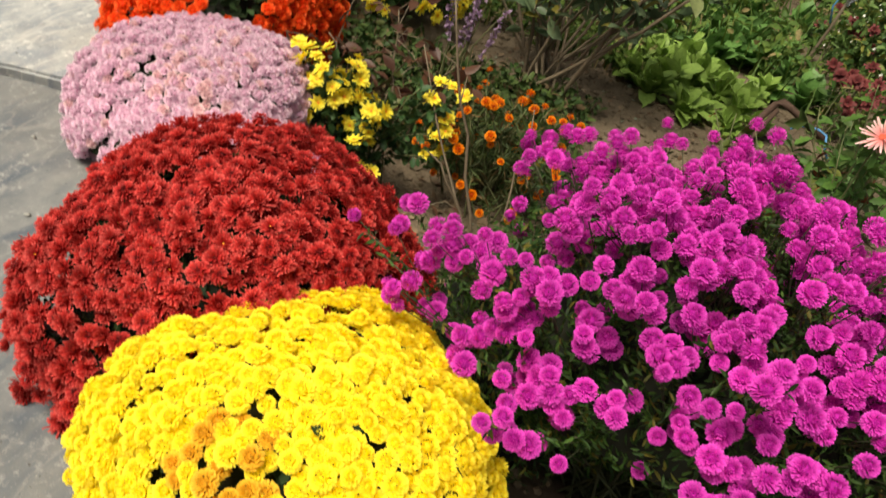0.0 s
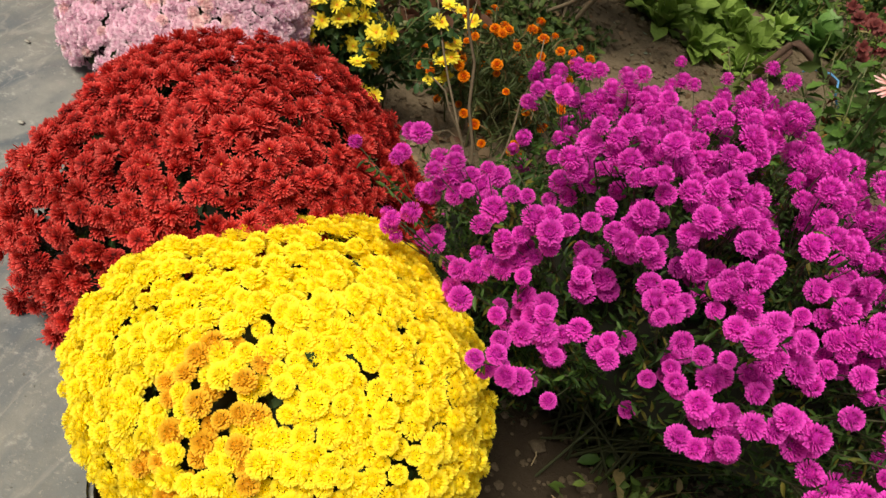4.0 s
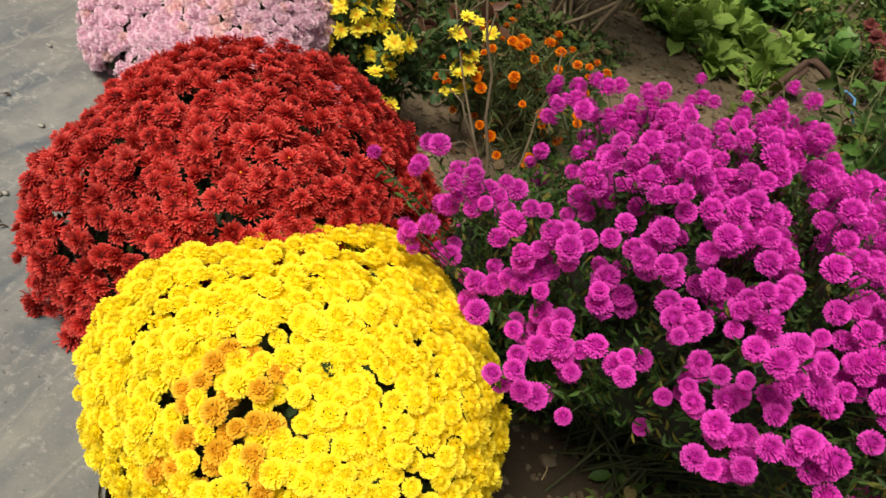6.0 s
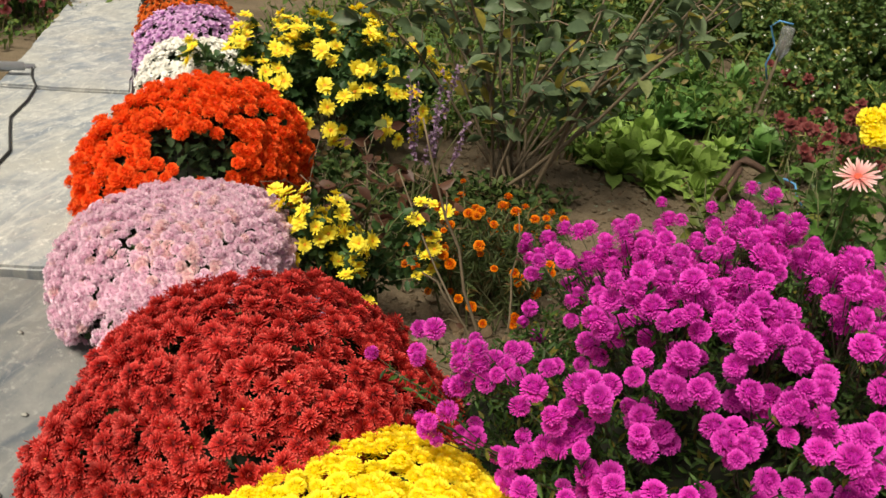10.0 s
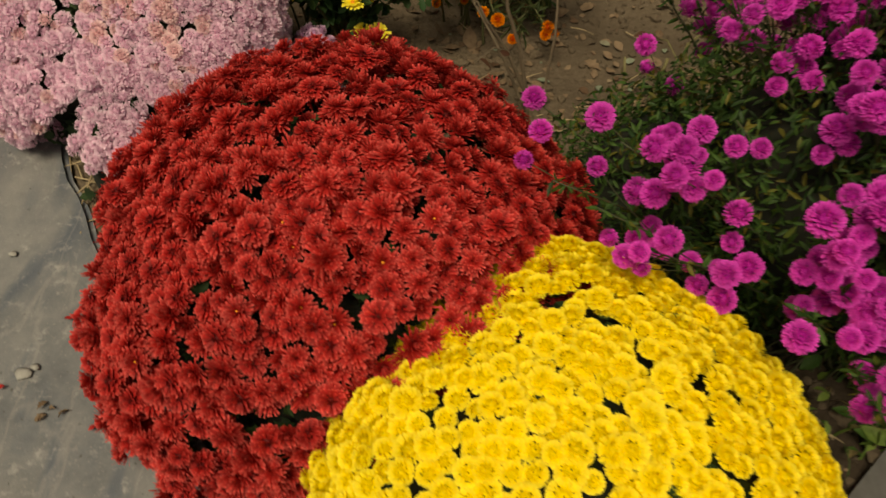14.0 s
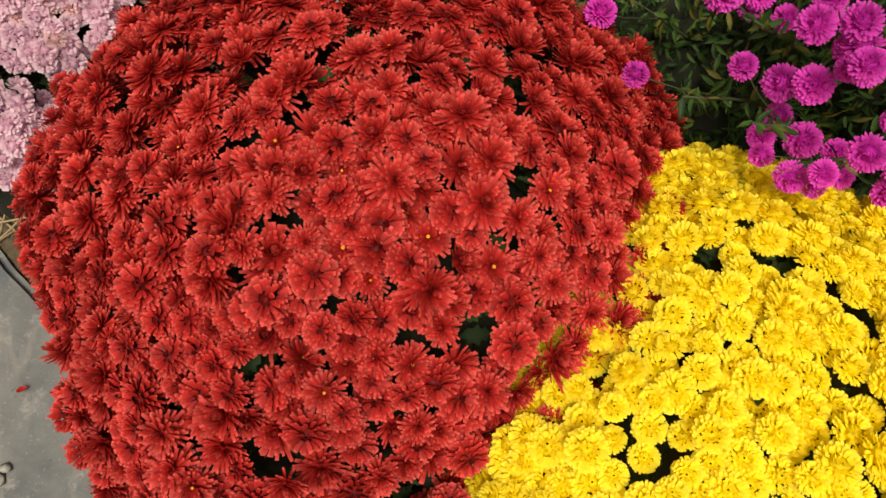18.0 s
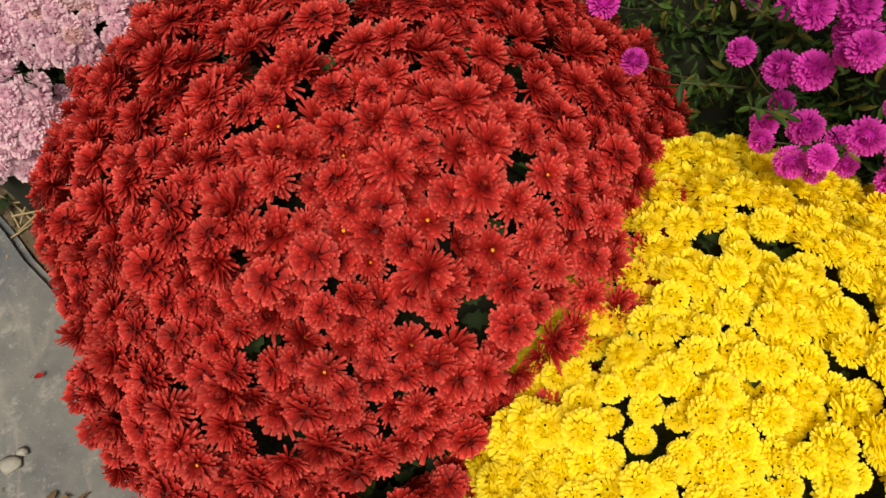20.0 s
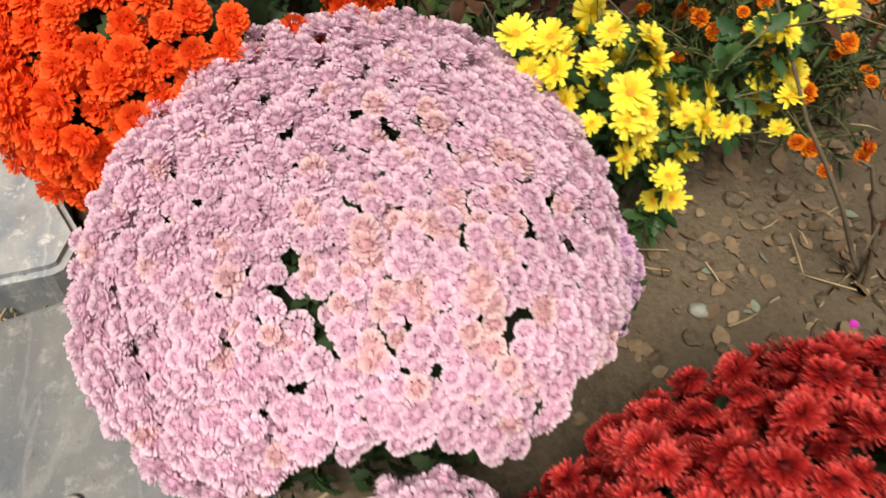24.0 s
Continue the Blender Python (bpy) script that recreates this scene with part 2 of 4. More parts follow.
# ---------------------------------------------------------------- mesh building
class Geo:
    """Collects points, faces, and two numbers a point: how far along a petal or leaf, and its age."""

    def __init__(self):
        self.v, self.a, self.g, self.groups, self.count = [], [], [], [], 0

    def add(self, verts, faces, along=None, age=0.0, mat=0):
        verts = np.asarray(verts, float)
        self.v.append(verts)
        if isinstance(faces, np.ndarray):
            self.groups.append((faces + self.count, mat))
        else:
            for k in {len(f) for f in faces}:
                self.groups.append((np.array([f for f in faces if len(f) == k]) + self.count, mat))
        self.a.append(np.zeros(len(verts)) if along is None else np.asarray(along, float))
        self.g.append(np.full(len(verts), age))
        self.count += len(verts)

    def close(self):
        """Packs a shape that is to be copied many times."""
        self.flat_v, self.flat_a = np.concatenate(self.v), np.concatenate(self.a)
        keys = sorted({(f.shape[1], m) for f, m in self.groups})
        self.packed = [(np.concatenate([f for f, m in self.groups if (f.shape[1], m) == key]), key[1]) for key in keys]
        self.f = self.packed[0][0]
        return self

    def mesh(self, name, mats, smooth=True):
        me = bpy.data.meshes.new(name)
        v = np.concatenate(self.v)
        me.vertices.add(len(v))
        me.vertices.foreach_set("co", v.astype(np.float32).ravel())
        corners = np.concatenate([f.ravel() for f, _ in self.groups]).astype(np.int32)
        sizes = np.concatenate([np.full(len(f), f.shape[1]) for f, _ in self.groups])
        which = np.concatenate([np.full(len(f), m) for f, m in self.groups])
        me.loops.add(len(corners))
        me.loops.foreach_set("vertex_index", corners)
        me.polygons.add(len(sizes))
        me.polygons.foreach_set("loop_start", np.concatenate([[0], np.cumsum(sizes)[:-1]]).astype(np.int32))
        for m in mats:
            me.materials.append(m)
        me.polygons.foreach_set("material_index", which.astype(np.int32))
        me.polygons.foreach_set("use_smooth", np.full(len(sizes), smooth))
        me.update(calc_edges=True)
        for key, data in (("along", self.a), ("age", self.g)):
            me.attributes.new(key, "FLOAT", "POINT").data.foreach_set("value", np.concatenate(data).astype(np.float32))
        return me


def joined(name, meshes_at, mats):
    """One mesh of many copies: rows of (closed Geo, 4 x 4 matrix, age)."""
    out = Geo()
    for geo, m, age in meshes_at:
        v = geo.flat_v @ m[:3, :3].T + m[:3, 3]
        out.v.append(v)
        for f, mat in geo.packed:
            out.groups.append((f + out.count, mat))
        out.a.append(geo.flat_a)
        out.g.append(np.full(len(v), age))
        out.count += len(v)
    return out.mesh(name, mats)


def part(name, data, parent, label=""):
    ob = new(name, data)
    ob.parent = parent
    if label:
        ob["label"] = label
    return ob


def frame_of(normal, spin):
    """A turn that lays +z along the normal, spun about it."""
    x, y, z = (float(v) for v in normal)
    k = 1 / math.sqrt(x * x + y * y + z * z)
    x, y, z = x * k, y * k, z * k
    # a first side way, square to the normal
    if abs(x) < 0.8:
        ax, ay, az = 0.0, -z, y
    else:
        ax, ay, az = z, 0.0, -x
    k = 1 / math.sqrt(ax * ax + ay * ay + az * az)
    ax, ay, az = ax * k, ay * k, az * k
    bx, by, bz = y * az - z * ay, z * ax - x * az, x * ay - y * ax
    c, s = math.cos(spin), math.sin(spin)
    return np.array([[c * ax + s * bx, c * bx - s * ax, x], [c * ay + s * by, c * by - s * ay, y], [c * az + s * bz, c * bz - s * az, z]])


def matrix4(place, turn, size):
    m = np.eye(4)
    m[:3, :3] = turn * size
    m[:3, 3] = place
    return m


def flower_geo(rng, rings, rows=3, blunt=0.7, width=0.3, centre=0.0, wild=0.12, lift=0.0, cup=0.0):
    """A flower head of radius 1 about the origin, facing +z. rings: (petals, length, elevation in degrees, start height)."""
    g = Geo()
    for count, length, elev, up in rings:
        lean, lean_way = rng.normal(0, 70 * wild), rng.uniform(0, 6.3)
        for k in range(count):
            a = 2 * math.pi * (k + rng.uniform(-0.25, 0.25)) / count + elev
            e = math.radians(elev + rng.normal(0, 70 * wild) + lean * math.cos(a - lean_way))
            ln = length * (1 + rng.normal(0, wild))
            w = width * (0.8 + 0.4 * rng.random())
            d = np.array([math.cos(a), math.sin(a), 0])
            sd = np.array([-math.sin(a), math.cos(a), 0])
            vs, al = [], []
            p = np.array([0, 0, up]) + 0.06 * d
            for r in range(rows):
                f = r / (rows - 1)
                ee = e + cup * (f - 0.5)
                ww = w * ((0.35 + 1.3 * f) if f < 0.5 else (1.0 + (blunt - 1.0) * (2 * f - 1) ** 2))
                if r:
                    p = p + ln / (rows - 1) * (d * math.cos(ee) + np.array([0, 0, math.sin(ee)]))
                tw = rng.normal(0, 0.1)
                vs += [p - sd * ww * 0.5 + np.array([0, 0, tw * ww]), p + sd * ww * 0.5 - np.array([0, 0, tw * ww])]
                al += [f, f]
            fs = [(2 * r, 2 * r + 1, 2 * r + 3, 2 * r + 2) for r in range(rows - 1)]
            g.add(vs, fs, al)
    if centre:
        n = 8
        vs = [(centre * math.cos(2 * math.pi * k / n), centre * math.sin(2 * math.pi * k / n), lift) for k in range(n)] + [(0, 0, lift + centre * 0.5)]
        g.add(vs, [(k, (k + 1) % n, n) for k in range(n)], None, 0, 1)
    return g.close()


def pompon_geo(rng, bands, ball=0.5, reach=0.55, width=0.2, lay=38, flat=1.0, wild=0.08, tip=0.7, eye=0.0):
    """A ball-shaped head of radius 1: petals like scales on a ball. bands: (petals, latitude in degrees)."""
    g = Geo()
    n, k = 8, 4
    vs = [(0.8 * ball * math.cos(l) * math.cos(a), 0.8 * ball * math.cos(l) * math.sin(a), 0.8 * ball * math.sin(l) * flat)
          for l in np.linspace(-0.9, 1.45, k) for a in np.linspace(0, 2 * math.pi, n, endpoint=False)]
    g.add(vs, [(i * n + j, i * n + (j + 1) % n, (i + 1) * n + (j + 1) % n, (i + 1) * n + j) for i in range(k - 1) for j in range(n)])
    for count, lat in bands:
        off = rng.uniform(0, 6.3)
        for i in range(count):
            a = off + 2 * math.pi * (i + rng.uniform(-0.3, 0.3)) / count
            l = math.radians(lat + rng.normal(0, 60 * wild))
            d, sd, up = np.array([math.cos(a), math.sin(a), 0]), np.array([-math.sin(a), math.cos(a), 0]), np.array([0, 0, 1.0])
            p0 = (d * math.cos(l) + up * math.sin(l)) * ball
            e = l - math.radians(lay)
            ln = reach * (1 + rng.normal(0, wild))
            w = width * rng.uniform(0.8, 1.2)
            p1 = p0 + ln * 0.6 * (d * math.cos(e) + up * math.sin(e))
            e2 = e + 0.35
            p2 = p1 + ln * 0.4 * (d * math.cos(e2) + up * math.sin(e2))
            tw = rng.normal(0, 0.12) * w * up
            vs = [p0 - sd * w * 0.3, p0 + sd * w * 0.3, p1 - sd * w * 0.5 + tw, p1 + sd * w * 0.5 - tw, p2 - sd * w * 0.5 * tip, p2 + sd * w * 0.5 * tip]
            g.add(np.array(vs) * np.array([1, 1, flat]), [(0, 1, 3, 2), (2, 3, 5, 4)], [0.1, 0.1, 0.6, 0.6, 1, 1])
    if eye:
        h = ball * 0.85 * flat
        vs = [(eye * math.cos(k * 0.785), eye * math.sin(k * 0.785), h) for k in range(8)] + [(0, 0, h + eye * 0.6)]
        g.add(vs, [(k, (k + 1) % 8, 8) for k in range(8)], None, 0, 1)
    return g.close()


def leaf_geo(kind="lobed"):
    """A leaf of length 1 along +x, blade in xy, drooping a little."""
    if kind == "lobed":
        half = [(0.0, 0.02), (0.2, 0.06), (0.3, 0.2), (0.42, 0.14), (0.52, 0.3), (0.66, 0.18), (0.78, 0.22), (0.9, 0.1), (1.0, 0.0)]
    elif kind == "lance":
        half = [(0.0, 0.03), (0.3, 0.14), (0.65, 0.13), (1.0, 0.0)]
    elif kind == "narrow":
        half = [(0.0, 0.02), (0.3, 0.07), (0.65, 0.075), (1.0, 0.0)]
    elif kind == "plain":
        half = [(0.0, 0.03), (0.4, 0.26), (0.75, 0.2), (1.0, 0.0)]
    else:
        half = [(0.0, 0.02), (0.15, 0.14), (0.4, 0.27), (0.65, 0.25), (0.85, 0.12), (1.0, 0.0)]
    v, f = [], []
    for x, w in half:
        z = 0.12 * x - 0.3 * x * x
        v += [(x, 0, z - 0.03), (x, w, z + 0.25 * w), (x, -w, z + 0.25 * w)]
    for i in range(len(half) - 1):
        a, b = 3 * i, 3 * (i + 1)
        f += [(a, b, b + 1, a + 1), (a, a + 2, b + 2, b)]
    g = Geo()
    g.add(v, f, [p[0] for p in v])
    return g.close()


LOBED, NARROW, OVAL, LANCE, PLAIN = leaf_geo("lobed"), leaf_geo("narrow"), leaf_geo("oval"), leaf_geo("lance"), leaf_geo("plain")


def tube(g, pts, radii, sides=5, mat=0):
    """A tapering round stem along points."""
    pts = [np.asarray(p, float) for p in pts]
    vs, fs = [], []
    for i, (p, r) in enumerate(zip(pts, radii)):
        d = pts[min(i + 1, len(pts) - 1)] - pts[max(i - 1, 0)]
        t = frame_of(d if np.linalg.norm(d) > 1e-9 else (0, 0, 1), 0)
        for k in range(sides):
            a = 2 * math.pi * k / sides
            vs.append(p + r * (math.cos(a) * t[:, 0] + math.sin(a) * t[:, 1]))
    for i in range(len(pts) - 1):
        for k in range(sides):
            a, b = i * sides + k, i * sides + (k + 1) % sides
            fs.append((a, b, b + sides, a + sides))
    fs.append(tuple(range((len(pts) - 1) * sides, len(pts) * sides)))
    g.add(vs, fs, None, 0, mat)


# twenty ways spread over a dome, from its top down to just under its waist; a bush swells or shrinks along each
LOBE_WAYS = np.array([(math.sqrt(1 - z * z) * math.cos(2.399963 * k), math.sqrt(1 - z * z) * math.sin(2.399963 * k), z) for k, z in ((i + 0.5, 1 - 1.25 * (i + 0.5) / 20) for i in range(20))])


def swelling(u, lobes):
    return np.exp((u @ LOBE_WAYS.T - 1) / 0.13) @ np.array(lobes)


def scattered(rng, dome, spacing, low, tries=26000, lump=0.05, lobes=None):
    """Points at even spacing over an ellipsoid's upper part, with their outward normals."""
    cx, cy, cz, a, b, c, turn = dome
    u = rng.normal(size=(tries, 3))
    u /= np.linalg.norm(u, axis=1)[:, None]
    # keep the spread even over the true surface
    stretch = np.linalg.norm(u / np.array([a, b, c]), axis=1) * a * b * c
    u = u[rng.random(tries) < stretch / stretch.max()]
    seed = rng.uniform(0, 50)
    rough = np.array([noise.noise(Vector(q * 2.2) + Vector((seed, 0, 0))) for q in u])
    swell = lump * rough
    if lobes is not None:
        swell = swell + swelling(u, lobes)
    p = u * np.array([a, b, c]) * (1 + swell)[:, None]
    nrm = u / np.array([a, b, c])
    nrm /= np.linalg.norm(nrm, axis=1)[:, None]
    ct, st = math.cos(turn), math.sin(turn)
    m = np.array([[ct, -st, 0], [st, ct, 0], [0, 0, 1]])
    p, nrm = p @ m.T + np.array([cx, cy, cz]), nrm @ m.T
    keep = p[:, 2] > low
    p, nrm = p[keep], nrm[keep]
    cells, idx = {}, []
    for i, q in enumerate(p):
        c = tuple(int(v) for v in np.floor(q / spacing))
        near = [o for a in (-1, 0, 1) for b in (-1, 0, 1) for d in (-1, 0, 1) for o in cells.get((c[0] + a, c[1] + b, c[2] + d), ())]
        if near and min((o[0] - q[0]) ** 2 + (o[1] - q[1]) ** 2 + (o[2] - q[2]) ** 2 for o in near) < spacing ** 2:
            continue
        cells.setdefault(c, []).append((q[0], q[1], q[2]))
        idx.append(i)
    return p[idx], nrm[idx]


def plan_distance(p):
    """How far a place lies, in plan, from the line where the visitor stands."""
    a, b = np.array([0.48, 1.0]), np.array([-0.75, 2.2])
    d = b - a
    t = np.clip(((p[:, :2] - a) @ d) / (d @ d), 0, 1)
    return np.linalg.norm(p[:, :2] - (a + t[:, None] * d), axis=1)


def foliage(rng, dome, count, size, low, leaf=LOBED, shell=(0.74, 0.9), mat=LEAF, core=0.8, floor=None, lobes=None):
    """Leaves in the shell under the flowers, round a dark core of painted shade."""
    g = Geo()
    cx, cy, cz, a, b, c, turn = dome
    ct, st = math.cos(turn), math.sin(turn)
    m = np.array([[ct, -st, 0], [st, ct, 0], [0, 0, 1]])
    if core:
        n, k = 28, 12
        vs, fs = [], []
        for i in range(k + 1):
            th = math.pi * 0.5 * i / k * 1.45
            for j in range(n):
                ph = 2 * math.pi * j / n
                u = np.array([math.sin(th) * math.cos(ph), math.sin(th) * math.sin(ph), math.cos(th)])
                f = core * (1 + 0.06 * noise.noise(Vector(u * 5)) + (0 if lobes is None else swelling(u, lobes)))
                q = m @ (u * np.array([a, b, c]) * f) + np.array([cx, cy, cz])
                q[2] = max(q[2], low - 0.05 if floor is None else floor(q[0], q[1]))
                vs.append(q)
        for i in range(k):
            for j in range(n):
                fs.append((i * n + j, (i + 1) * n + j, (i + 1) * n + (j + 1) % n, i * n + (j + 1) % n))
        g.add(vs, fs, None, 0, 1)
    u = rng.normal(size=(count * 2, 3))
    u /= np.linalg.norm(u, axis=1)[:, None]
    done = 0
    for q in u:
        r = rng.uniform(*shell) * (1 if lobes is None else 1 + swelling(q, lobes))
        p = m @ (q * np.array([a, b, c]) * r) + np.array([cx, cy, cz])
        if p[2] < low or done >= count or (floor is not None and p[2] < floor(p[0], p[1])):
            continue
        done += 1
        nn = m @ (q / np.array([a, b, c])) + rng.normal(0, 0.6, 3) / a
        s = size * rng.uniform(0.7, 1.3)
        v = leaf.flat_v @ (frame_of(nn, rng.uniform(0, 6.3)) * s).T + p
        g.add(v, leaf.f, leaf.flat_a)
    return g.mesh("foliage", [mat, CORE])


def flower_bush(name, label, dome, low, spacing, size, variants, mats, seed, leaves=2000, leaf_size=0.036, lean_up=0.35,
                sunk=0.03, singles=300, gaps=0.0, group="", drop=None, sway=0.22, core=0.76, old=0.0, faded=None, fade_at=None, fade_rest=0.0, eyes=False, shell=(0.74, 0.94), lobes=None, lump=0.03):
    """A cushion of flowers: heads on a dome over leaves. singles: heads that stand as parts of their own."""
    rng = np.random.default_rng(seed)
    base = new(name)
    tagged(base, label, "flowering bush", group)
    p, nrm = scattered(rng, dome, spacing, low, lump=lump, lobes=lobes)
    if gaps:
        s = Vector((seed * 3.1, 0, 0))
        hole = np.array([noise.noise(Vector(q * 7) + s) + 0.5 * noise.noise(Vector(q * 19) + s) for q in p])
        k = hole < np.quantile(hole, 1 - gaps)
        p, nrm = p[k], nrm[k]
    if drop is not None:
        k = np.array([not drop(q) for q in p])
        p, nrm = p[k], nrm[k]
    rows = []
    for q, u in zip(p, nrm):
        d = u + np.array([0, 0, lean_up]) + rng.normal(0, sway, 3)
        s = size * rng.uniform(0.78, 1.2) * 0.5
        w = min(len(variants) - 1, int(rng.random() * (len(variants) - 1.2))) if eyes else rng.integers(len(variants))
        depth = rng.uniform(-sunk, sunk * 0.4)
        patch = 0.5 + 0.5 * noise.noise(Vector(q * 3.5) + Vector((seed, 5, 0)))
        rows.append((w, matrix4(q + u * depth, frame_of(d, rng.uniform(0, 6.3)), s), min(1.0, 0.5 * rng.random() + 0.5 * patch + old)))
    order = np.argsort(plan_distance(p))
    near = set(order[:singles].tolist())
    shared = [g.mesh("flower", mats) for g in variants]
    withered = [g.mesh("faded_flower", faded) for g in variants] if faded else []
    rest, rest_old = [], []
    for i, (w, m, age) in enumerate(rows):
        old_one = False
        if faded:
            d = math.dist(m[:3, 3], fade_at[:3]) / fade_at[3]
            old_one = rng.random() < (fade_at[4] * max(0.0, 1 - d * d) + fade_rest)
        if i in near:
            ob = part("faded_flower" if old_one else "flower", (withered if old_one else shared)[w], base)
            ob.matrix_local = Matrix(m.tolist())
        else:
            (rest_old if old_one else rest).append((variants[w], m, age))
    if rest:
        tagged(part("flower_mass", joined("flower_mass", rest, mats), base), kind="stuff")
    if rest_old:
        tagged(part("faded_flower_mass", joined("faded_flower_mass", rest_old, faded), base), kind="stuff")
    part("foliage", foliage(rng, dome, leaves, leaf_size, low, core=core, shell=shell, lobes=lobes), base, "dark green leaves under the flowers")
    return base


# ---------------------------------------------------------------- ground and path
def ground_height(x, y):
    # soil lies heaped against the path's edge
    w = (x + 0.66) * 0.855 + (y - 2.30) * 0.52
    heap = 0.108 * math.exp(-((w - 0.06) / 0.11) ** 2) * min(1.0, max(0.0, (y - 2.12) / 0.15)) if y < 4 else 0.0
    return -0.045 + heap + 0.022 * noise.noise(Vector((x * 1.3, y * 1.3, 3))) + 0.010 * noise.noise(Vector((x * 5, y * 5, 7))) + 0.004 * noise.noise(Vector((x * 17, y * 17, 1)))


def ground_sheet():
    s = np.linspace(-1, 1, 221)
    xs = 0.2 + 2.6 * s + 900 * np.sign(s) * np.abs(s) ** 15
    ys = 3.4 + 3.4 * s + 900 * np.sign(s) * np.abs(s) ** 15
    verts = [(x, y, ground_height(x, y) if abs(x) < 15 and abs(y) < 20 else -0.045) for y in ys for x in xs]
    n = len(s)
    faces = [(j * n + i, j * n + i + 1, (j + 1) * n + i + 1, (j + 1) * n + i) for j in range(n - 1) for i in range(n - 1)]
    me = bpy.data.meshes.new("ground")
    me.from_pydata(verts, [], faces)
    me.polygons.foreach_set("use_smooth", np.full(len(faces), True))
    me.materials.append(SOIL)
    # soil darkened round the magenta clump, its shade painted into the colour
    shade_amount = [max(0.0, min(0.8, 1.55 - math.hypot((x - 1.0) / 0.75, (y - 2.15) / 0.7) + 0.5 * noise.noise(Vector((x * 4, y * 4, 2))))) for x, y, z in verts]
    me.attributes.new("bed_shade", "FLOAT", "POINT").data.foreach_set("value", np.array(shade_amount, np.float32))
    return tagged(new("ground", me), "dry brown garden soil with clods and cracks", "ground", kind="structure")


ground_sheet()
PATH_TOP = 0.06
ALONG, ACROSS = np.array([-0.52, 0.855]), np.array([-0.855, -0.52])
EDGE = np.array([-0.66, 2.30])


def slab(outline, thick=0.11, top=PATH_TOP, seed=0, mat=CONCRETE):
    """A cast concrete slab from its plan outline, with worn, rounded edges."""
    rng = random.Random(seed)
    bm = bmesh.new()
    pts = []
    for i, p in enumerate(outline):
        q = outline[(i + 1) % len(outline)]
        d = math.dist(p, q)
        k = max(1, int(d / 0.06))
        for j in range(k):
            f = j / k
            x, y = p[0] + (q[0] - p[0]) * f, p[1] + (q[1] - p[1]) * f
            w = 0.008
            pts.append((x + rng.uniform(-w, w), y + rng.uniform(-w, w)))
    vs = [bm.verts.new((x, y, top + 0.006 * noise.noise(Vector((x * 2, y * 2, seed))))) for x, y in pts]
    face = bm.faces.new(vs)
    if face.normal.z < 0:
        bmesh.ops.reverse_faces(bm, faces=[face])
    r = bmesh.ops.extrude_face_region(bm, geom=[face])
    low = [v for v in r["geom"] if isinstance(v, bmesh.types.BMVert)]
    bmesh.ops.translate(bm, verts=low, vec=(0, 0, -thick))
    top_edges = [e for e in bm.edges if all(v.co.z > top - 0.03 for v in e.verts)]
    bmesh.ops.bevel(bm, geom=top_edges, offset=0.012, segments=2, affect="EDGES")
    bmesh.ops.recalc_face_normals(bm, faces=bm.faces)
    me = bpy.data.meshes.new("slab")
    bm.to_mesh(me)
    bm.free()
    me.materials.append(mat)
    return me


def on_path(s, w):
    """s metres along the path from its bend, w across it."""
    q = EDGE + ALONG * s + ACROSS * w
    return (float(q[0]), float(q[1]))


pavement = tagged(new("pavement"), "worn grey concrete garden path of cast slabs", "path", kind="structure")
WIDE = 0.85
part("slab", slab([(1.3, -0.1), (0.55, 1.0), (0.14, 1.46), (-0.1, 1.70), on_path(-0.2, 0.0), on_path(0.66, 0.0), on_path(0.73, 0.02), on_path(0.77, 0.07), (-1.21, 2.99), (-1.32, 2.955), (-1.50, 2.90), on_path(0.9, WIDE), on_path(-3.0, WIDE)], seed=1), pavement)
part("slab", slab([(-1.265, 3.03), (-1.235, 3.055), (-1.232, 3.11), (-1.27, 3.18), on_path(1.12, 0.05), on_path(1.4, 0.02), on_path(2.9, -0.02), on_path(3.0, 0.70), on_path(1.0, WIDE - 0.03), (-1.5, 2.96), (-1.33, 3.02)], seed=2, mat=PALE_CONCRETE), pavement)
part("slab", slab([on_path(2.95, 0.0), on_path(8.0, 0.02), on_path(8.0, 0.36), on_path(3.05, 0.69)], seed=3, mat=PALE_CONCRETE), pavement)

# ---------------------------------------------------------------- the row of cushion chrysanthemums
r0 = np.random.default_rng(11)
red_bands = [(20, -18), (24, 2), (24, 20), (21, 37), (17, 53), (11, 68)]
red_rings = [(22, 0.96, -18, 0.0), (24, 0.98, -2, 0.04), (23, 0.88, 15, 0.1), (20, 0.74, 32, 0.16), (15, 0.6, 48, 0.22), (9, 0.42, 64, 0.25)]
red_heads = [pompon_geo(r0, red_bands, 0.52, 0.46, 0.17, lay, flat, 0.14, 0.7) for lay, flat in ((34, 0.8), (42, 0.75), (28, 0.85), (38, 0.9))]
red_heads += [flower_geo(r0, [(c, l, e + turn, u) for c, l, e, u in red_rings], 3, 0.8, 0.155, wild=0.15, cup=cup) for turn, cup in ((0, 0.5), (8, 0.8), (16, 1.1), (-6, 0.2))]
red_heads += [flower_geo(r0, red_rings[:5], 3, 0.8, 0.155, 0.11, 0.15, 0.22, 0.4) for _ in range(2)]
yellow_heads = [pompon_geo(r0, [(24, -16), (27, 2), (25, 19), (21, 36), (16, 53), (10, 69)], 0.62, 0.4, 0.19, lay, 0.78, 0.09, 0.72) for lay in (6, 10, 14, 8, 12)]
